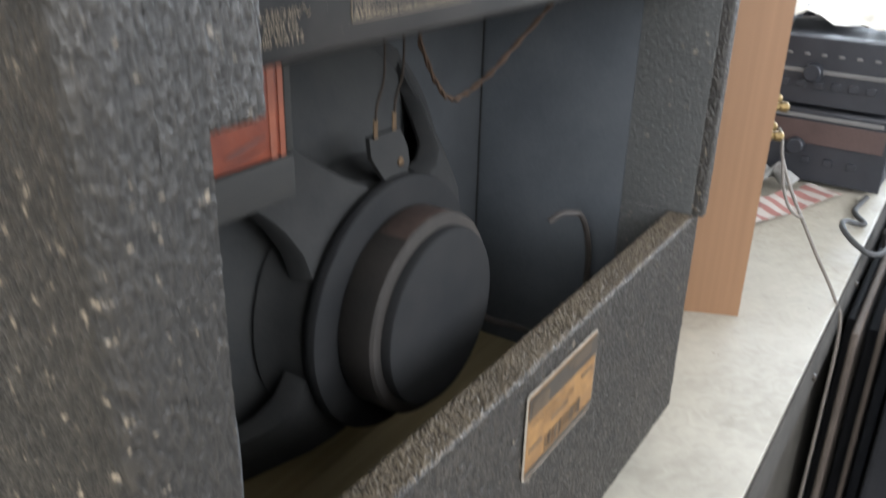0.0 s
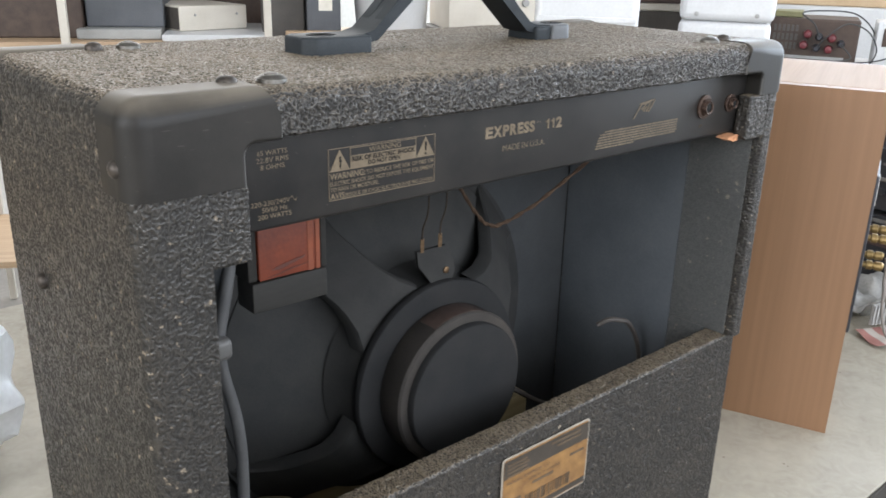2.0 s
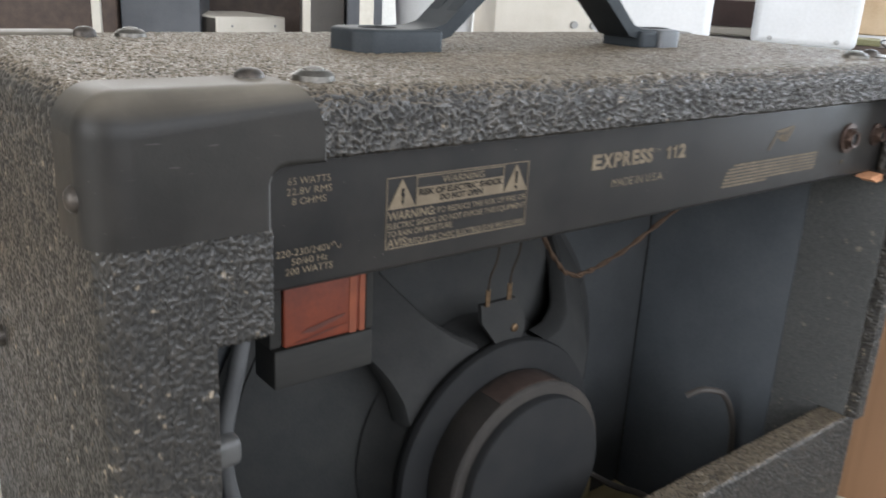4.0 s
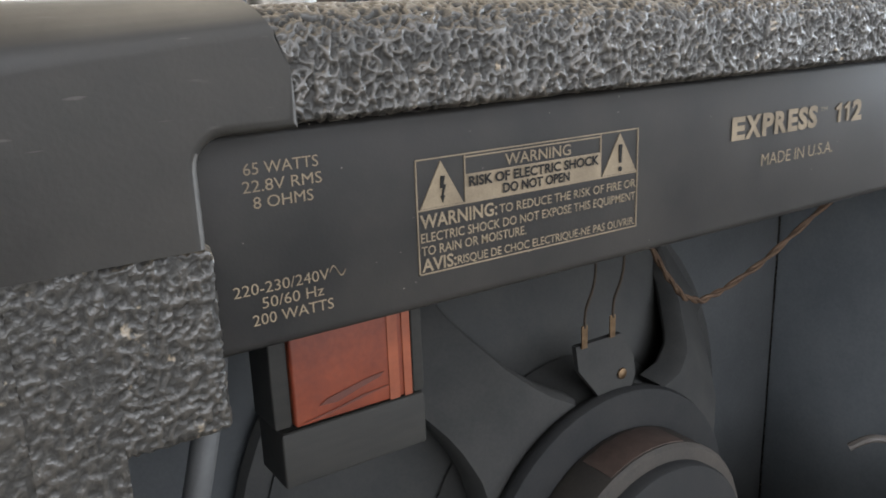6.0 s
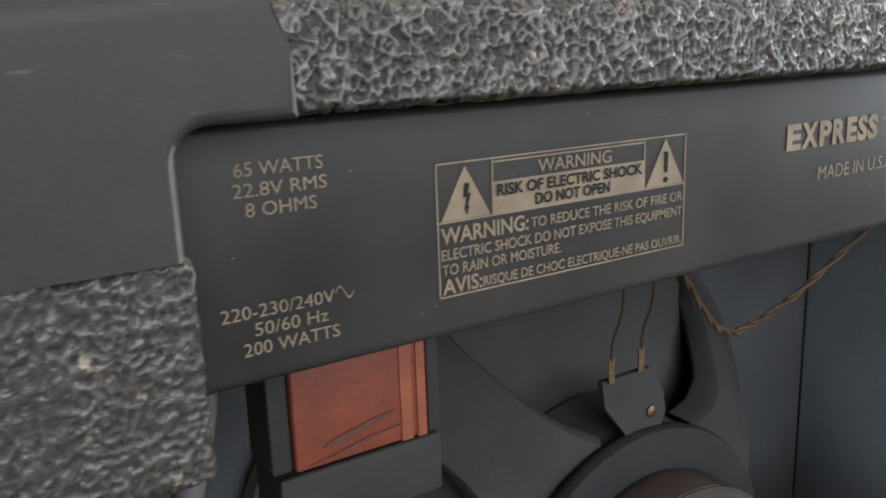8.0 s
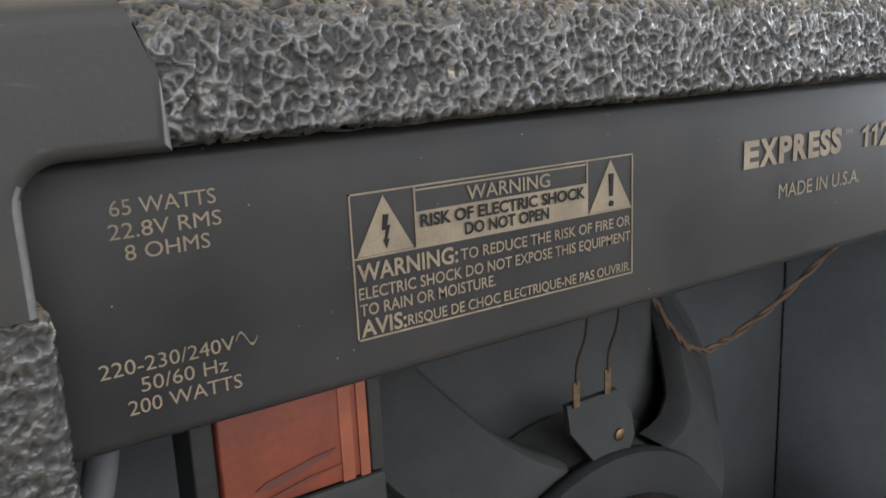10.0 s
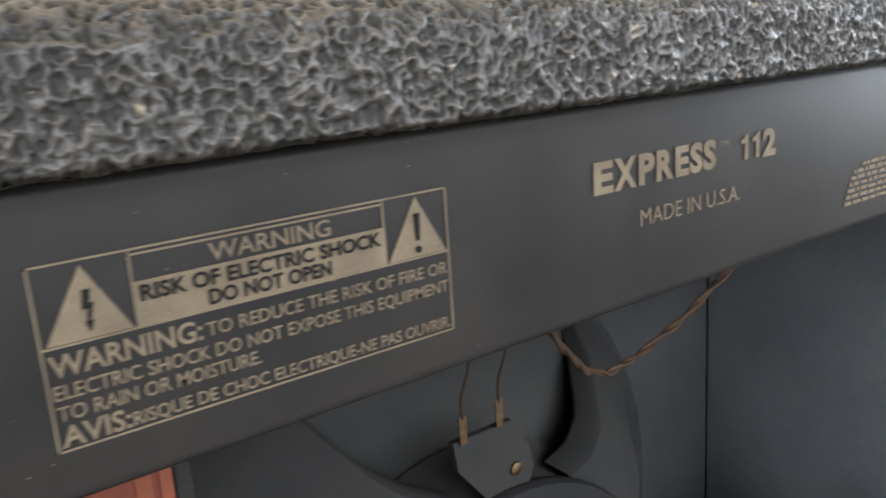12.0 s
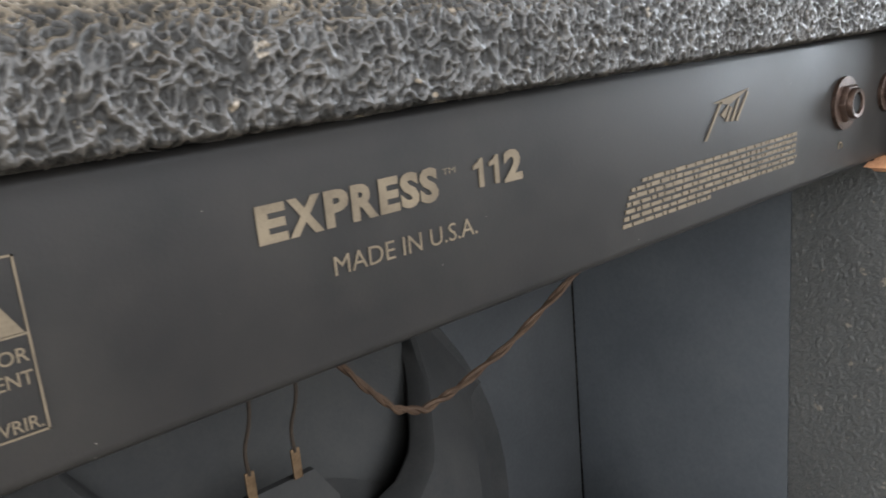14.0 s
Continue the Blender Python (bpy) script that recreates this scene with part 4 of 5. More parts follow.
drv("back_plate", lathe(bmesh.new(), [(0.002, 0.0662), (0.0470, 0.0662), (0.0488, 0.0668), (0.0495, 0.0682), (0.0495, 0.0721)], axis, 56), POLE)
drv("top_plate", lathe(bmesh.new(), [(0.056, 0.0946), (0.0690, 0.0948), (0.0718, 0.0958), (0.0728, 0.0985), (0.0722, 0.1020), (0.070, 0.1045), (0.060, 0.106)], axis, 56), POLE)
drv("basket_neck", lathe(bmesh.new(), [(0.0680, 0.1046), (0.0700, 0.1075), (0.0705, 0.1180), (0.0780, 0.1300)], axis, 48), BASKET)
# four pressed arms with flanges turned forward
flat_side = [(-1, 0.013), (-0.97, 0.003), (-0.90, 0.0002), (-0.5, 0), (0, 0), (0.5, 0), (0.90, 0.0002), (0.97, 0.003), (1, 0.013)]
for k in range(4):
    a = math.radians(37 + 90 * k)
    d, n = Vector((math.cos(a), 0, math.sin(a))), Vector((-math.sin(a), 0, math.cos(a)))
    bm = bmesh.new()
    rows = []
    for r in np.linspace(0.066, 0.147, 14):
        y = np.interp(r, (0.066, 0.078, 0.092, 0.120, 0.138, 0.147), (0.1030, 0.1050, 0.1120, 0.139, 0.160, 0.1665))
        w = np.interp(r, (0.066, 0.080, 0.095, 0.120, 0.135, 0.147), (0.031, 0.024, 0.0200, 0.0205, 0.026, 0.038))
        c = Vector((SX, y, SZ)) + d * r
        inner = [(q * 0.93, h + 0.0024) for q, h in flat_side[::-1]]
        rows.append([bm.verts.new(c + n * w * q + Vector((0, h, 0))) for q, h in flat_side + inner])
    for p, q in zip(rows, rows[1:]):
        for i in range(len(p)):
            bm.faces.new((p[i], p[(i + 1) % len(p)], q[(i + 1) % len(p)], q[i]))
    bm.faces.new(rows[0])
    bm.faces.new(rows[-1][::-1])
    drv("basket_arm", bm, BASKET)
drv("basket_rim", lathe(bmesh.new(), [(0.138, 0.1655), (0.149, 0.1650), (0.151, 0.1695)], axis, 56), BASKET)
drv("cone", lathe(bmesh.new(), [(0.045, 0.116), (0.138, 0.164), (0.138, 0.1665)], axis, 48), CONE, "brownish paper cone")
# a worn brown sticker wrapped on the magnet's rim
bm = bmesh.new()
strip = []
for k in range(13):
    a = radians(72 + 3.6 * k)
    strip.append([bm.verts.new((SX + r * math.cos(a), y, SZ + r * math.sin(a))) for r, y in ((0.0565, 0.0752), (0.0565, 0.0915 - 0.0012 * (k % 3 == 1)), (0.0561, 0.0915), (0.0561, 0.0752))])
for p, q in zip(strip, strip[1:]):
    for i in range(4):
        bm.faces.new((p[i], p[(i + 1) % 4], q[(i + 1) % 4], q[i]))
bm.faces.new(strip[0])
bm.faces.new(strip[-1][::-1])
drv("magnet_sticker", bm, RUST_PAPER, "rust brown paper sticker")
# terminal board on the ring, leaning with the basket, and its two tags
drv("terminal_block", prism(bmesh.new(), [(0.2395, 1.0030), (0.2560, 1.0030), (0.2590, 1.0100), (0.2575, 1.0190), (0.2500, 1.0310), (0.2245, 1.0310), (0.2260, 1.0200)], 0.1000, 0.1026), BASKET)
drv("rivet", lathe(bmesh.new(), [(0.0026, 0.0990), (0.0024, 0.0983), (0.0011, 0.0978)], pose(0.2505, 0.0008, 1.0125, -90, 0, 0), 14), TINNED, "bright rivet")
for x, z in ((0.2280, 1.0300), (0.2436, 1.0310)):
    drv("tag", box(bmesh.new(), (x - 0.0016, 0.0985, z), (x + 0.0016, 0.0993, z + 0.010), 0.0003), TINNED, "tinned tag")
    drv("tag_lead", tube(bmesh.new(), [(x, 0.0988, z + 0.009), (x - 0.001, 0.097, z + 0.018), (x + 0.001, 0.094, z + 0.034), (x - 0.002, 0.092, 1.106)], 0.00065, 6), LEAD)

# hanging twisted wire, power cord and a looped cable
bm = bmesh.new()
curve = [(0.244, 0.085, 1.106), (0.2500, 0.088, 1.075), (0.2650, 0.090, 1.0560), (0.2760, 0.090, 1.0440), (0.2870, 0.090, 1.0395), (0.3020, 0.090, 1.0415), (0.3270, 0.090, 1.0485), (0.3550, 0.090, 1.0605), (0.385, 0.086, 1.078), (0.41, 0.080, 1.106)]
for ph in (0, math.pi):
    pts = []
    for i in range(len(curve) - 1):
        a, b = Vector(curve[i]), Vector(curve[i + 1])
        for k in range(5):
            u = (i * 5 + k) * 1.1 + ph
            pts.append(a.lerp(b, k / 5) + 0.0008 * Vector((0, math.cos(u), math.sin(u))))
    tube(bm, pts, 0.0009, 6, 2)
amp_part("twisted_wire", bm, COPPER, "thin twisted brown wire")
amp_part("power_cord", tube(bmesh.new(), [(0.062, 0.050, 1.104), (0.058, 0.034, 1.092), (0.050, 0.024, 1.075), (0.0425, 0.020, 1.052), (0.0430, 0.020, 1.035), (0.0480, 0.020, 1.010), (0.0500, 0.020, 0.985), (0.0500, 0.022, 0.94), (0.053, 0.030, 0.88), (0.075, 0.045, 0.815), (0.12, 0.06, 0.798), (0.16, 0.07, 0.797)], 0.0030, 10), CORD, "thick black mains cord")
amp_part("cable_clip", box(bmesh.new(), (0.0306, 0.0120, 1.0430), (0.0458, 0.0240, 1.0535), 0.0028, 3), CLIP, "black plastic cord clip")
amp_part("looped_cable", tube(bmesh.new(), [(0.402, 0.082, 0.934), (0.409, 0.076, 0.939), (0.417, 0.072, 0.938), (0.426, 0.069, 0.934), (0.438, 0.068, 0.917), (0.446, 0.068, 0.892), (0.446, 0.070, 0.858), (0.432, 0.078, 0.836), (0.405, 0.086, 0.843), (0.375, 0.090, 0.862), (0.350, 0.092, 0.876), (0.330, 0.095, 0.890), (0.316, 0.104, 0.900)], 0.0022, 8), TAN_CORD, "looped dark cable")

# serial label on the lower panel
LX0, LX1, LZ0, LZ1 = 0.2122, 0.2951, 0.8751, 0.9262


def rounded(x0, z0, x1, z1, r):
    out = []
    for cx, cz, a0 in ((x1 - r, z0 + r, -90), (x1 - r, z1 - r, 0), (x0 + r, z1 - r, 90), (x0 + r, z0 + r, 180)):
        for k in range(5):
            a = radians(a0 + 22.5 * k)
            out.append((cx + r * math.cos(a), cz + r * math.sin(a)))
    return out


sticker = flat(amp, "serial_label", rounded(LX0, up(LZ0), LX1, up(LZ1), 0.003), -0.0016, LABEL_EDGE, "yellow and brown paper serial label", 0.0005)
flat(sticker, "yellow_field", rounded(LX0 + 0.0012, up(LZ0) + 0.0012, LX1 - 0.0012, up(LZ1) - 0.0012, 0.0022), -0.0019, YELLOW)
flat(sticker, "brown_band", rect(LX0 + 0.0014, up(LZ1) - 0.0150, LX1 - 0.0014, up(LZ1) - 0.0022), -0.0022, BROWN)
flat(sticker, "brown_band", rect(LX0 + 0.0016, up(LZ0) + 0.0020, LX1 - 0.0016, up(LZ0) + 0.0060), -0.0022, BROWN)
for k in range(4):
    flat(sticker, "print_bar", rect(LX0 + 0.004, up(LZ1) - 0.0145 + 0.0027 * k, LX0 + 0.0235 - 0.002 * (k % 2), up(LZ1) - 0.0130 + 0.0027 * k), -0.0025, LABEL_PRINT)
for k in range(2):
    flat(sticker, "print_bar", rect(LX0 + 0.044 + 0.006 * k, up(LZ1) - 0.0060 - 0.0035 * k, LX1 - 0.010, up(LZ1) - 0.0045 - 0.0035 * k), -0.0025, LABEL_PRINT)
lettering(sticker, "MODEL-EXPRESS 112", LX0 + 0.004, up(LZ1) - 0.0200, 0.0022, 0.040, -0.0023, LABEL_INK)
lettering(sticker, "SERIAL NUMBER", LX0 + 0.024, up(LZ1) - 0.0243, 0.0020, 0.030, -0.0023, LABEL_INK)
for x0, x1, z in ((0.028, 0.048, 0.0285), (0.064, 0.078, 0.0225), (0.004, 0.018, 0.0345)):
    flat(sticker, "print_bar", rect(LX0 + x0, up(LZ1) - z, LX0 + x1, up(LZ1) - z + 0.0019), -0.0022, LABEL_INK)
rng = random.Random(9)
x = LX0 + 0.022
while x < LX1 - 0.018:
    w = rng.choice((0.0004, 0.0004, 0.0008, 0.0012))
    flat(sticker, "barcode_bar", rect(x, up(LZ0) + 0.0075, x + w, up(LZ0) + 0.0165), -0.0022, LABEL_INK)
    x += w + rng.choice((0.0005, 0.0008, 0.0012))


# ---- bookshelf speaker beside the amplifier ----
spk = thing("bookshelf_speaker", "teak veneered bookshelf speaker with brass posts on its back", "speaker", at=(0.7035, 0.0046, TZ), turn=22.65)
SW, SD, SH = 0.2335, 0.26, 0.3570
part("side_panel", box(bmesh.new(), (0, 0, 0), (0.016, SD, SH - 0.0004)), VENEER, spk)
part("side_panel", box(bmesh.new(), (SW - 0.016, 0, 0), (SW, SD, SH - 0.0004)), VENEER, spk)
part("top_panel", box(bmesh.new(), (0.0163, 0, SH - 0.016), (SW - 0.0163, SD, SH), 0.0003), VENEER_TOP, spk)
part("bottom_panel", box(bmesh.new(), (0.0163, 0, 0), (SW - 0.0163, SD, 0.016), 0.0008), VENEER, spk)
part("back_panel", box(bmesh.new(), (0.0163, 0.004, 0.0163), (SW - 0.0163, 0.016, SH - 0.0163)), DARK, spk, "dark back panel")
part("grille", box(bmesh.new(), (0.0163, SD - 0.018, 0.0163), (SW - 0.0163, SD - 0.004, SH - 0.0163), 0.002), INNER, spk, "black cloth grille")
plate = part("terminal_plate", box(bmesh.new(), (0.040, -0.004, 0.10), (0.130, 0.0039, 0.270), 0.002), GEAR, spk, "black terminal plate")
part("terminal_label", box(bmesh.new(), (0.072, -0.0052, 0.232), (0.088, -0.0042, 0.262), 0.0003), PAPER, plate, "white paper label")
for x in (0.060, 0.096):
    for z in (0.172, 0.201):
        post = lathe(bmesh.new(), [(0.0032, 0), (0.0032, 0.003), (0.0050, 0.004), (0.0050, 0.009), (0.0036, 0.0095), (0.0036, 0.011), (0.0048, 0.012), (0.0048, 0.018), (0.0030, 0.020)], pose(x, -0.004, z, 90, 0, 0), 16)
        part("binding_post", post, GOLD, plate, "brass binding post")

lead = tube(bmesh.new(), [(0.800, 0.016, 0.923), (0.789, 0.010, 0.916), (0.777, 0.004, 0.900), (0.772, -0.010, 0.872), (0.770, -0.024, 0.848), (0.778, -0.046, 0.806), (0.794, -0.070, 0.7575), (0.798, -0.0815, 0.720), (0.795, -0.083, 0.60), (0.79, -0.083, 0.40), (0.79, -0.084, 0.012), (0.9, -0.0845, 0.006)], 0.0018, 8)
tube(lead, [(0.777, 0.004, 0.900), (0.764, -0.004, 0.876), (0.759, -0.013, 0.858), (0.763, -0.022, 0.848), (0.770, -0.0255, 0.846)], 0.0016, 8)
tagged(part("speaker_cable", lead, GREY_WIRE), "thin grey two-core cable hanging over the table edge", "cable")


def sheet(name, corners, material, label, category, wave=0.003, n=14, lift=0.002):
    """A thin crumpled sheet between four corners, lying on the table."""
    bm = bmesh.new()
    a, b, c, d = [Vector(p) for p in corners]
    g = []
    for i in range(n + 1):
        for j in range(n + 1):
            p = a.lerp(b, i / n).lerp(d.lerp(c, i / n), j / n)
            h = wave * (0.6 + noise.noise(p * 35)) + lift
            g.append(bm.verts.new((p.x, p.y, p.z + max(h, 0.0005))))
    for i in range(n):
        for j in range(n):
            bm.faces.new((g[i * (n + 1) + j], g[(i + 1) * (n + 1) + j], g[(i + 1) * (n + 1) + j + 1], g[i * (n + 1) + j + 1]))
    ext = bmesh.ops.extrude_face_region(bm, geom=bm.faces[:])
    for v in ext["geom"]:
        if isinstance(v, bmesh.types.BMVert):
            v.co.z -= 0.0008
    return tagged(part(name, bm, material), label, category)


sheet("striped_paper", [(0.950, 0.058, TZ), (1.146, -0.019, TZ), (1.165, 0.030, TZ), (0.976, 0.098, TZ)], STRIPES, "crumpled paper with pinkish red stripes on the table", "paper", 0.006)
comb = thing("ribbed_piece", "small white ribbed plastic piece on the striped paper", "plastic piece", "", (0.995, 0.088, TZ + 0.011), -24)
part("backing", box(bmesh.new(), (0, 0.0012, 0), (0.046, 0.004, 0.030), 0.0008), GREY, comb)
for k in range(8):
    part("rib", box(bmesh.new(), (0.001 + 0.0057 * k, -0.0012, 0.001), (0.0042 + 0.0057 * k, 0.0010, 0.029), 0.0006), GREY, comb)
sheet("wrapping_film", [(1.00, 0.105, TZ), (1.15, 0.040, TZ), (1.175, 0.15, TZ), (1.05, 0.24, TZ)], CLEAR, "crumpled greyish wrapping film before the hi-fi stack", "film", 0.035, 24)


# ---- stacked hi-fi units at the end of the table ----
def hifi(at, w, d, h, turn, label, cols, strip):
    """A black unit with knobs, buttons and a trim strip; its front looks to -y before the turn."""
    t = thing("hifi_unit", label, "hifi unit", "stacked hi-fi units", at, turn)
    body = part("case", box(bmesh.new(), (0, 0.006, 0.008), (w, d, h), 0.003), GEAR, t)
    part("front_panel", box(bmesh.new(), (-0.002, 0, 0.006), (w + 0.002, 0.0058, h - 0.001), 0.002), GEAR, t)
    for x in (0.03, w - 0.03):
        for y in (0.04, d - 0.04):
            part("foot", lathe(bmesh.new(), [(0.012, 0), (0.013, 0.0078)], pose(x, y, 0), 12), STRAP, t)
    part("trim_strip", box(bmesh.new(), (0.01, -0.003, h * strip), (w - 0.01, -0.0003, h * strip + 0.006), 0.001), GEAR_TOP, t, "grey trim strip")
    for k in range(cols):
        x = 0.04 + (w - 0.08) * k / (cols - 1)
        part("button", box(bmesh.new(), (x - 0.0035, -0.003, h * 0.74), (x + 0.0035, -0.0003, h * 0.74 + 0.0035), 0.0008), GEAR_TOP, t)
        part("slider", box(bmesh.new(), (x - 0.006, -0.004, h * 0.30), (x + 0.006, -0.0003, h * 0.30 + 0.010), 0.001), GEAR, t)
    part("knob", lathe(bmesh.new(), [(0.013, 0), (0.012, 0.012), (0.010, 0.014)], pose(w * 0.72, -0.0003, h * 0.52, 90, 0, 0), 18), GEAR, t)
    part("display", box(bmesh.new(), (w * 0.22, -0.0022, h * 0.18), (w * 0.22 + 0.07, -0.0003, h * 0.62), 0.001), BROWN_METAL, t, "brownish display window")
    return t


low = hifi((1.190, 0.360, TZ), 0.42, 0.30, 0.110, -92, "black hi-fi unit with a brownish display, bottom of a stack", 12, 0.88)
hifi((1.185, 0.355, TZ + 0.111), 0.42, 0.30, 0.100, -92, "black hi-fi unit with pale buttons, top of a stack", 16, 0.50)
part("front_band", box(bmesh.new(), (0.004, -0.0045, 0.062), (0.416, -0.0032, 0.094), 0.0005), REDDISH, low, "reddish brown front band")
sheet("loose_paper", [(1.22, -0.03, TZ + 0.212), (1.45, -0.04, TZ + 0.212), (1.46, 0.22, TZ + 0.212), (1.24, 0.24, TZ + 0.212)], PAPER, "loose white paper crumpled on the hi-fi stack", "paper", 0.030)
sheet("dark_rag", [(1.20, 0.10, TZ + 0.2125), (1.30, 0.08, TZ + 0.2125), (1.33, 0.30, TZ + 0.2125), (1.22, 0.32, TZ + 0.2125)], SLATE, "crumpled dark rag on the hi-fi stack", "rag", 0.026)
loop = [(0.985 + 0.06 * math.cos(a), -0.072 + 0.028 * math.sin(a), TZ + 0.006 + 0.02 * max(math.sin(a - 0.6), 0)) for a in np.linspace(0.3, 5.6, 14)]
tagged(part("black_cable", tube(bmesh.new(), [(1.16, -0.05, TZ + 0.004), (1.09, -0.045, TZ + 0.004)] + loop + [(1.075, -0.092, 0.7205), (1.16, -0.098, 0.7200), (1.30, -0.095, 0.7200)], 0.0035, 8), CORD), "black cable curled at the table edge", "cable")

# flat cases and boards that stand on end beside the table
for x0, y0, y1, h, mat, words_on in ((0.905, -0.0895, -0.0790, 0.688, CASE, "black flat case standing on edge beside the table"),
                                     (0.835, -0.0990, -0.0910, 0.704, OLD_GREY, "dull brownish grey board standing beside the table"),
                                     (0.960, -0.1135, -0.1000, 0.655, CASE, "black flat case standing on edge beside the table"),
                                     (0.880, -0.1215, -0.1150, 0.712, OLD_GREY, "dull brownish grey board standing beside the table"),
                                     (1.000, -0.1360, -0.1230, 0.676, SLATE_DARK, "dark slate flat case standing on edge beside the table")):
    p = thing("flat_case", words_on, "case", "flat cases beside the table", (x0, y0, 0))
    part("board", box(bmesh.new(), (0, 0, 0), (0.78, y1 - y0, h), 0.0025), mat, p)
    part("edge_band", box(bmesh.new(), (-0.0013, 0.002, 0.01), (-0.0003, y1 - y0 - 0.002, h - 0.004), 0.0004), mat, p)
trunk = thing("equipment_trunk", "large black equipment trunk standing beside flat cases", "trunk", "", (0.83, -0.430, 0))
part("body", box(bmesh.new(), (0, 0, 0.006), (0.92, 0.290, 0.655), 0.006), CASE, trunk)
part("lid", box(bmesh.new(), (-0.003, -0.003, 0.6555), (0.923, 0.292, 0.712), 0.008), CASE, trunk)
for x in (0.04, 0.88):
    for y in (0.04, 0.25):
        part("foot", lathe(bmesh.new(), [(0.014, 0), (0.016, 0.0058)], pose(x, y, 0), 12), STRAP, trunk)


# ---- things behind, on the table ----
def facing(name, left, right, z0, z1, depth, material, label, category, r=0.006):
    """A case whose front runs from left to right; returns its empty, width and depth for more parts."""
    d = Vector((right[0] - left[0], right[1] - left[1]))
    t = thing(name, label, category, "", (left[0], left[1], z0), math.degrees(math.atan2(d.y, d.x)))
    part("body", box(bmesh.new(), (0, 0, 0), (d.length, depth, z1 - z0), r, 3), material, t)
    return t, d.length


a, w = facing("white_appliance", (0.950, 0.690), (1.062, 0.5605), TZ, 1.30, 0.26, WHITE, "white enamelled appliance case with a lower seam", "appliance", 0.012)
part("seam", box(bmesh.new(), (0.004, -0.003, 0.362), (w - 0.004, -0.0003, 0.370), 0.001), WHITE, a)
part("base_trim", box(bmesh.new(), (0.004, -0.004, 0.02), (w - 0.004, -0.0003, 0.10), 0.002), GREY, a)
a, w = facing("tape_deck", (1.315, 0.785), (1.430, 0.662), TZ, 1.19, 0.20, BEIGE, "beige tape deck with a dark slot", "tape deck")
part("slot", box(bmesh.new(), (0.006, -0.003, 0.315), (w - 0.006, -0.0003, 0.362), 0.002), DARK, a, "dark slot")
part("slot", box(bmesh.new(), (0.006, -0.003, 0.378), (w - 0.006, -0.0003, 0.425), 0.002), REDDISH, a, "brown slot")
part("shelf_strip", box(bmesh.new(), (0.004, -0.006, 0.364), (w - 0.004, -0.0003, 0.376), 0.002), BEIGE, a)
a, w = facing("white_printer", (1.232, 0.600), (1.316, 0.466), TZ, 1.112, 0.26, WHITE, "white printer, the lower of two", "printer", 0.010)
part("paper_slot", box(bmesh.new(), (0.02, -0.002, 0.25), (w - 0.02, -0.0003, 0.27)), GREY, a)
a, w = facing("white_printer", (1.226, 0.597), (1.312, 0.460), 1.1125, 1.30, 0.27, WHITE, "white printer, the upper of two", "printer", 0.012)
for x in (0.03, w - 0.03):
    part("screw_cap", lathe(bmesh.new(), [(0.004, 0), (0.004, 0.002), (0.002, 0.003)], pose(x, -0.0002, 0.012, 90, 0, 0), 10), GREY, a)
a, w = facing("white_case", (1.600, 0.640), (1.740, 0.330), TZ, 1.012, 0.22, WHITE, "white cased unit under an electrical device", "appliance", 0.008)
part("grille_slot", box(bmesh.new(), (0.03, -0.002, 0.10), (w - 0.03, -0.0003, 0.13)), GREY, a)
a, w = facing("power_supply", (1.595, 0.622), (1.672, 0.468), 1.0125, 1.105, 0.14, BROWN_METAL, "brown metal power supply with red terminals and a cable", "power supply", 0.004)
for k in range(6):
    for j in range(3):
        part("vent", box(bmesh.new(), (0.008 + 0.0085 * k, -0.0015, 0.030 + 0.018 * j), (0.0135 + 0.0085 * k, -0.0002, 0.043 + 0.018 * j)), DARK, a)
for x, z in ((0.075, 0.062), (0.070, 0.040), (0.122, 0.056), (0.118, 0.034)):
    part("terminal", lathe(bmesh.new(), [(0.0085, 0), (0.0075, 0.010), (0.0085, 0.011), (0.007, 0.020), (0.004, 0.022)], pose(x, -0.0002, z, 90, 0, 0), 14), RED, a, "red terminal cap")
for x, z in ((0.097, 0.058), (0.095, 0.036), (0.140, 0.046)):
    part("plug", lathe(bmesh.new(), [(0.0075, 0), (0.0075, 0.016), (0.004, 0.030)], pose(x, -0.0002, z, 90, 0, 0), 12), GEAR, a, "black plug")
part("name_strip", box(bmesh.new(), (0.010, -0.0015, 0.012), (0.150, -0.0002, 0.018), 0.0003), GREY, a)
PS = a.matrix_basis.copy()
olive = thing("flat_box", "flat yellowish green box lying on the power supply", "box", "", tuple(PS @ Vector((0.006, 0.015, 0.0927))), math.degrees(PS.to_euler().z))
part("body", box(bmesh.new(), (0, 0, 0), (0.055, 0.08, 0.012), 0.002), OLIVE, olive)
lead = bmesh.new()
for pts in (((0.097, -0.028, 0.058), (0.085, -0.045, 0.085), (0.060, -0.02, 0.104), (0.10, 0.02, 0.108), (0.16, 0.05, 0.103), (0.20, 0.06, 0.07), (0.215, 0.05, 0.02)),
            ((0.095, -0.028, 0.036), (0.110, -0.05, 0.060), (0.145, -0.045, 0.088), (0.185, -0.035, 0.075), (0.206, -0.03, 0.040), (0.196, -0.025, 0.010), (0.175, -0.020, 0.005)),
            ((0.140, -0.030, 0.046), (0.160, -0.05, 0.022), (0.110, -0.055, 0.014), (0.060, -0.045, 0.010), (0.190, -0.040, 0.016), (0.245, -0.030, 0.034))):
    tube(lead, [PS @ Vector(p) for p in pts], 0.0015, 7)
tagged(part("dark_cable", lead, CORD), "tangle of dark test leads plugged into the power supply", "cable")
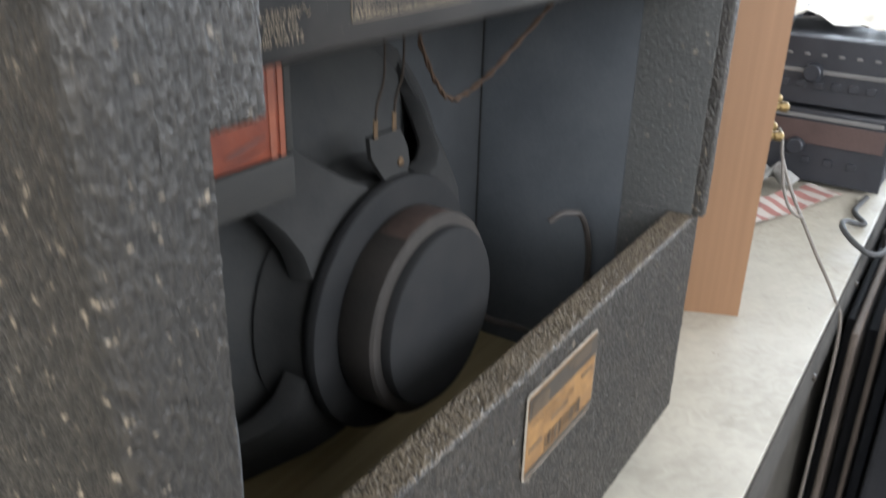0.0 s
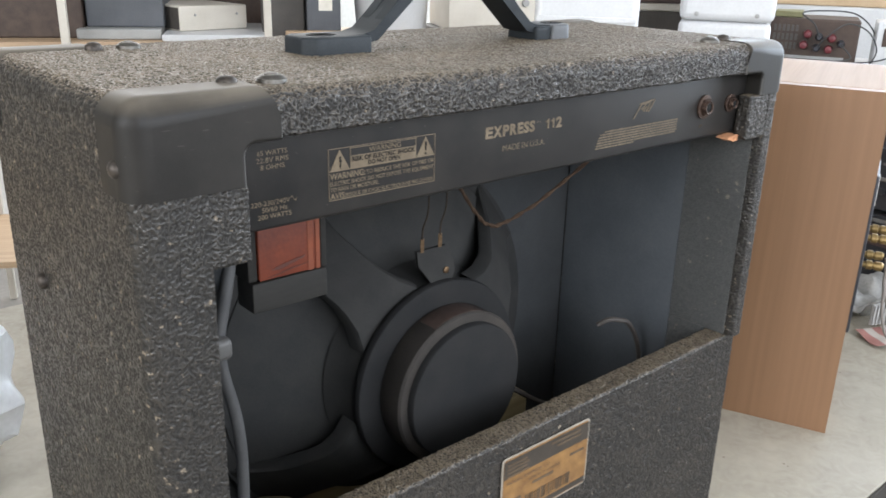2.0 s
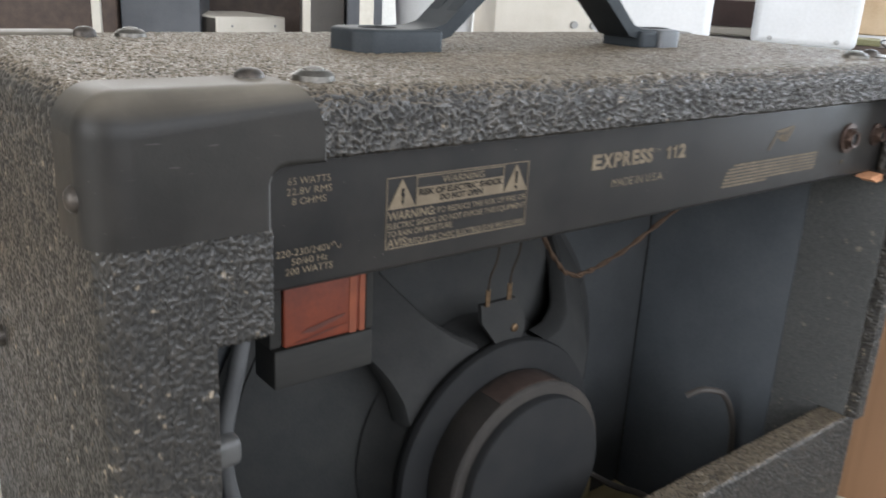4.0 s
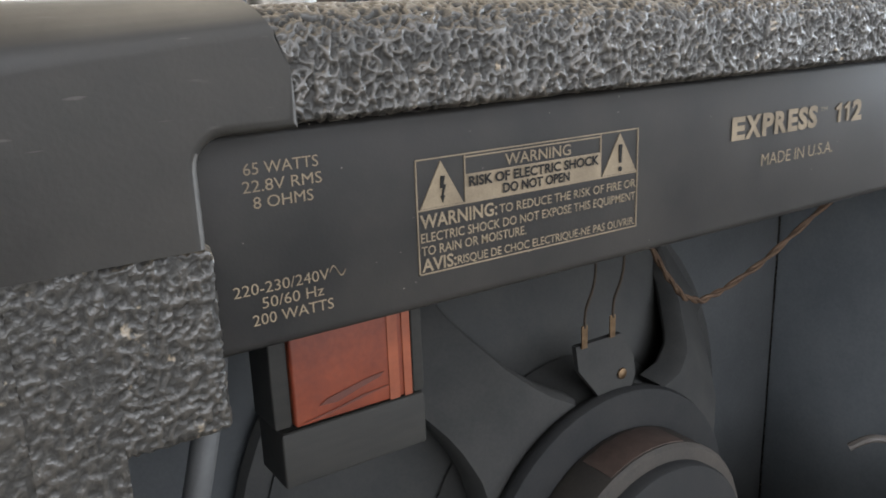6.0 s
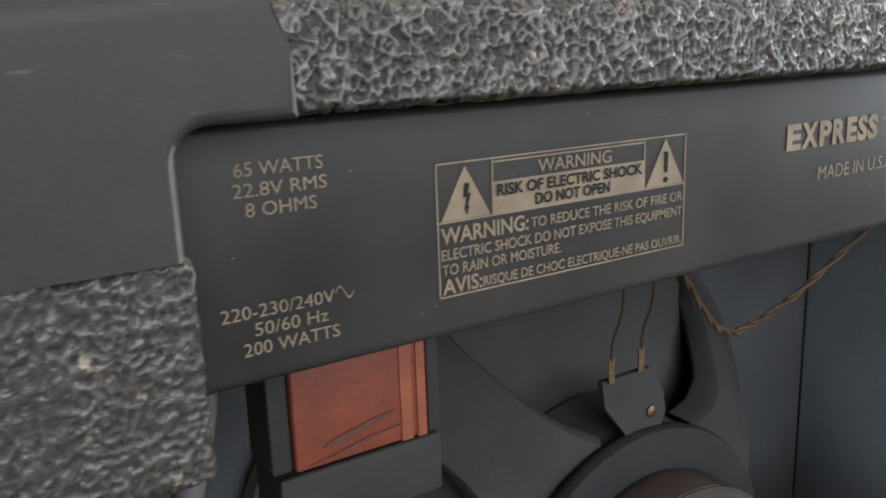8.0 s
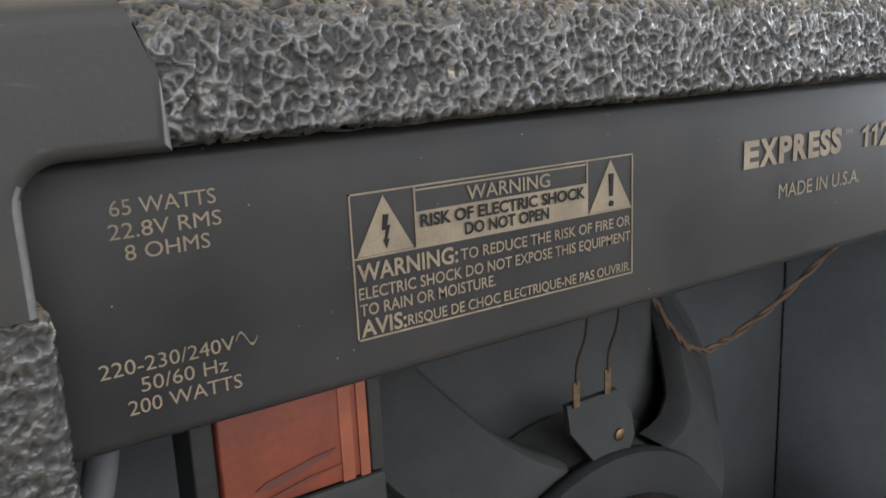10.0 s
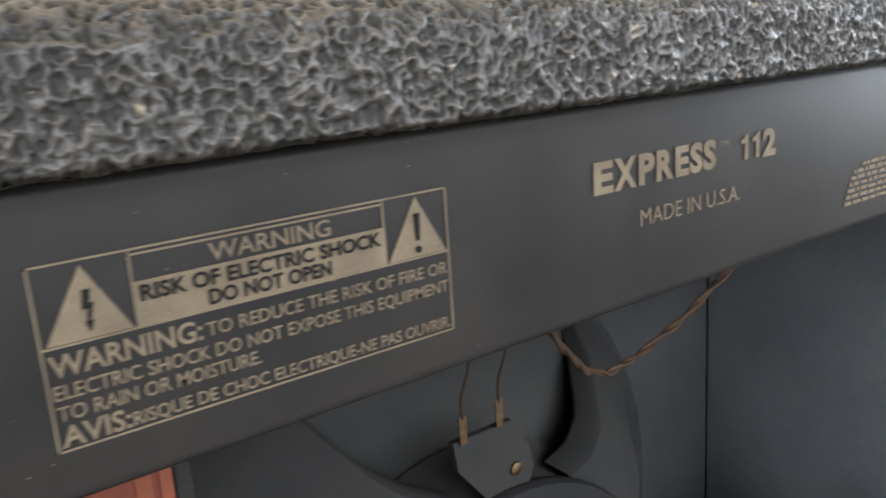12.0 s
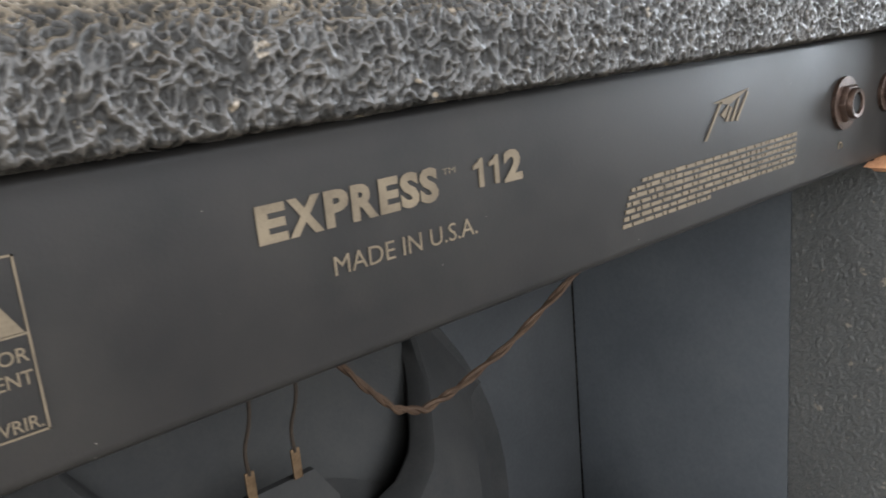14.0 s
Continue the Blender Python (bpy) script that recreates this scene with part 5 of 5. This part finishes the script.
a, w = facing("plastic_housing", (1.685, 0.440), (1.738, 0.335), 1.0125, 1.105, 0.10, WHITE, "white plastic housing with two dark openings", "housing", 0.003)
for x in (0.012, 0.066):
    part("opening", box(bmesh.new(), (x, -0.002, 0.045), (x + 0.042, -0.0003, 0.080), 0.0005), BROWN_METAL, a)


# ---- rack behind the table ----
rack = thing("storage_rack", "pale steel rack with a long pine shelf", "rack", at=(0.30, 2.36, 0), turn=-28.5)
part("shelf", box(bmesh.new(), (0, 0, 0.935), (2.1, 0.50, 0.955), 0.003), PINE, rack, "long pine shelf")
part("shelf", box(bmesh.new(), (0, 0, 0.30), (2.1, 0.50, 0.32), 0.003), PINE, rack)
for x in (0.02, 0.405, 0.950, 2.08):
    for y in (-0.012, 0.512):
        part("upright", box(bmesh.new(), (x - 0.011, y - 0.011, 0), (x + 0.011, y + 0.011, 2.1), 0.003), GREY if x > 1 else BEIGE, rack, "pale steel upright")
# Added board; its dark colour stands in for the dim background.
part("backdrop_board", box(bmesh.new(), (0.035, 0.485, 0.956), (1.20, 0.499, 1.62), 0.002), BROWN_METAL, rack, "added dark brown board in place of the dim background")
RK = rack.matrix_basis.copy()


def on_rack(name, x0, x1, y0, depth, z0, z1, material, label, category, r=0.004):
    t = thing(name, label, category, "", (RK @ Vector((x0, y0, 0))).to_tuple()[:2] + (z0,), -28.5)
    part("body", box(bmesh.new(), (0, 0, 0), (x1 - x0, depth, z1 - z0), r), material, t)
    return t, x1 - x0


on_rack("dark_carton", 0.03, 0.435, 0.10, 0.30, 0.9555, 1.30, BROWN_METAL, "dark brown carton on the rack", "carton")
on_rack("slate_case", 0.44, 0.655, 0.12, 0.30, 0.985, 1.32, SLATE, "slate grey metal case on the rack", "case")
on_rack("flat_unit", 0.42, 0.65, 0.06, 0.36, 0.9555, 0.9845, GREY, "flat pale grey unit under a slate case", "unit")
a, w = on_rack("white_tray", 0.655, 0.955, 0.01, 0.40, 0.9555, 0.9745, WHITE, "thin white tray on the rack", "tray")
a, w = on_rack("disc_drive", 0.700, 0.925, 0.10, 0.26, 0.9750, 1.046, BEIGE, "beige disc drive case on the rack", "disc drive")
a.matrix_basis = a.matrix_basis @ Matrix.Rotation(radians(32), 4, "Z")
part("rivet", lathe(bmesh.new(), [(0.004, 0), (0.003, 0.002)], pose(0.05, -0.0002, 0.045, 90, 0, 0), 8), GREY, a)
part("rivet", lathe(bmesh.new(), [(0.004, 0), (0.003, 0.002)], pose(0.19, -0.0002, 0.045, 90, 0, 0), 8), GREY, a)
part("dark_side", box(bmesh.new(), (-0.002, 0.004, 0.004), (-0.0003, 0.256, 0.066)), DARK, a)
on_rack("brown_carton", 0.935, 1.06, 0.10, 0.30, 0.9555, 1.30, DARK, "dark carton between other boxes on the rack", "carton")
a, w = on_rack("slate_cabinet", 1.065, 1.165, 0.06, 0.20, 0.9555, 1.35, SLATE, "slate cabinet with a white sticker on the rack", "cabinet")
part("sticker", box(bmesh.new(), (0.035, -0.002, 0.085), (0.075, -0.0003, 0.16)), PAPER, a, "white sticker")
on_rack("pine_crate", 1.00, 1.30, 0.01, 0.04, 0.9555, 0.985, PINE, "low pine crate on the rack", "crate")
b0 = RK @ Vector((1.335, 0.18, 0.956))
bucket = thing("white_bucket", "white plastic bucket standing on the rack", "bucket", at=tuple(b0))
part("wall", lathe(bmesh.new(), [(0.100, 0), (0.108, 0.004), (0.128, 0.27), (0.133, 0.272), (0.133, 0.285), (0.122, 0.285), (0.104, 0.012)], None, 40), WHITE, bucket)
part("bail", tube(bmesh.new(), [(0.131, 0, 0.25), (0.12, -0.09, 0.21), (0, -0.15, 0.19), (-0.12, -0.09, 0.21), (-0.131, 0, 0.25)], 0.003, 8), STEEL, bucket, "wire bail")
a, w = on_rack("grey_player", 1.49, 1.85, 0.04, 0.30, 0.985, 1.20, BEIGE, "greyish beige player with two knobs on the rack", "player")
for x in (0.24, 0.30):
    part("knob", lathe(bmesh.new(), [(0.012, 0), (0.010, 0.012)], pose(x, -0.0002, 0.085, 90, 0, 0), 12), GREY, a)
on_rack("dark_tray", 1.47, 1.90, 0.00, 0.34, 0.9555, 0.9845, DARK, "dark flat tray under a player", "tray")
cab, w = facing("white_cabinet", (2.15, 1.02), (2.62, 0.18), 0, 1.098, 0.5, WHITE, "tall plain white cabinet on the floor", "cabinet", 0.006)
part("door_gap", box(bmesh.new(), (w * 0.5, -0.002, 0.04), (w * 0.5 + 0.004, -0.0003, 1.08)), GREY, cab)
part("plinth", box(bmesh.new(), (0.01, -0.003, 0.004), (w - 0.01, -0.0003, 0.034), 0.001), GREY, cab)
big, w = facing("large_carton", (2.17, 1.00), (2.62, 0.20), 1.0985, 1.42, 0.45, CARD, "brown cardboard carton on a white cabinet", "carton", 0.004)
part("tape", box(bmesh.new(), (w * 0.46, -0.002, 0.004), (w * 0.54, -0.0004, 0.318)), PINE, big, "packing tape")

# beside the amplifier, near the table's far side
bag = bmesh.new()
bmesh.ops.create_icosphere(bag, subdivisions=4, radius=1)
for v in bag.verts:
    n = noise.noise(v.co * 2.2) * 0.30 + noise.noise(v.co * 6) * 0.14
    v.co = Vector((v.co.x * 0.075, v.co.y * 0.065, max(v.co.z, -0.72) * 0.112)) * (1 + n)
low = min(v.co.z for v in bag.verts)
for v in bag.verts:
    v.co += Vector((-0.035, 0.46, TZ - low + 0.0003))
tagged(part("plastic_bag", bag, BAG), "crumpled cloudy white plastic bag on the table", "bag")
tagged(part("tan_carton", box(bmesh.new(), (-0.30, 0.58, TZ), (0.045, 0.80, 1.01), 0.004), CARD), "tan cardboard carton on the table", "carton")
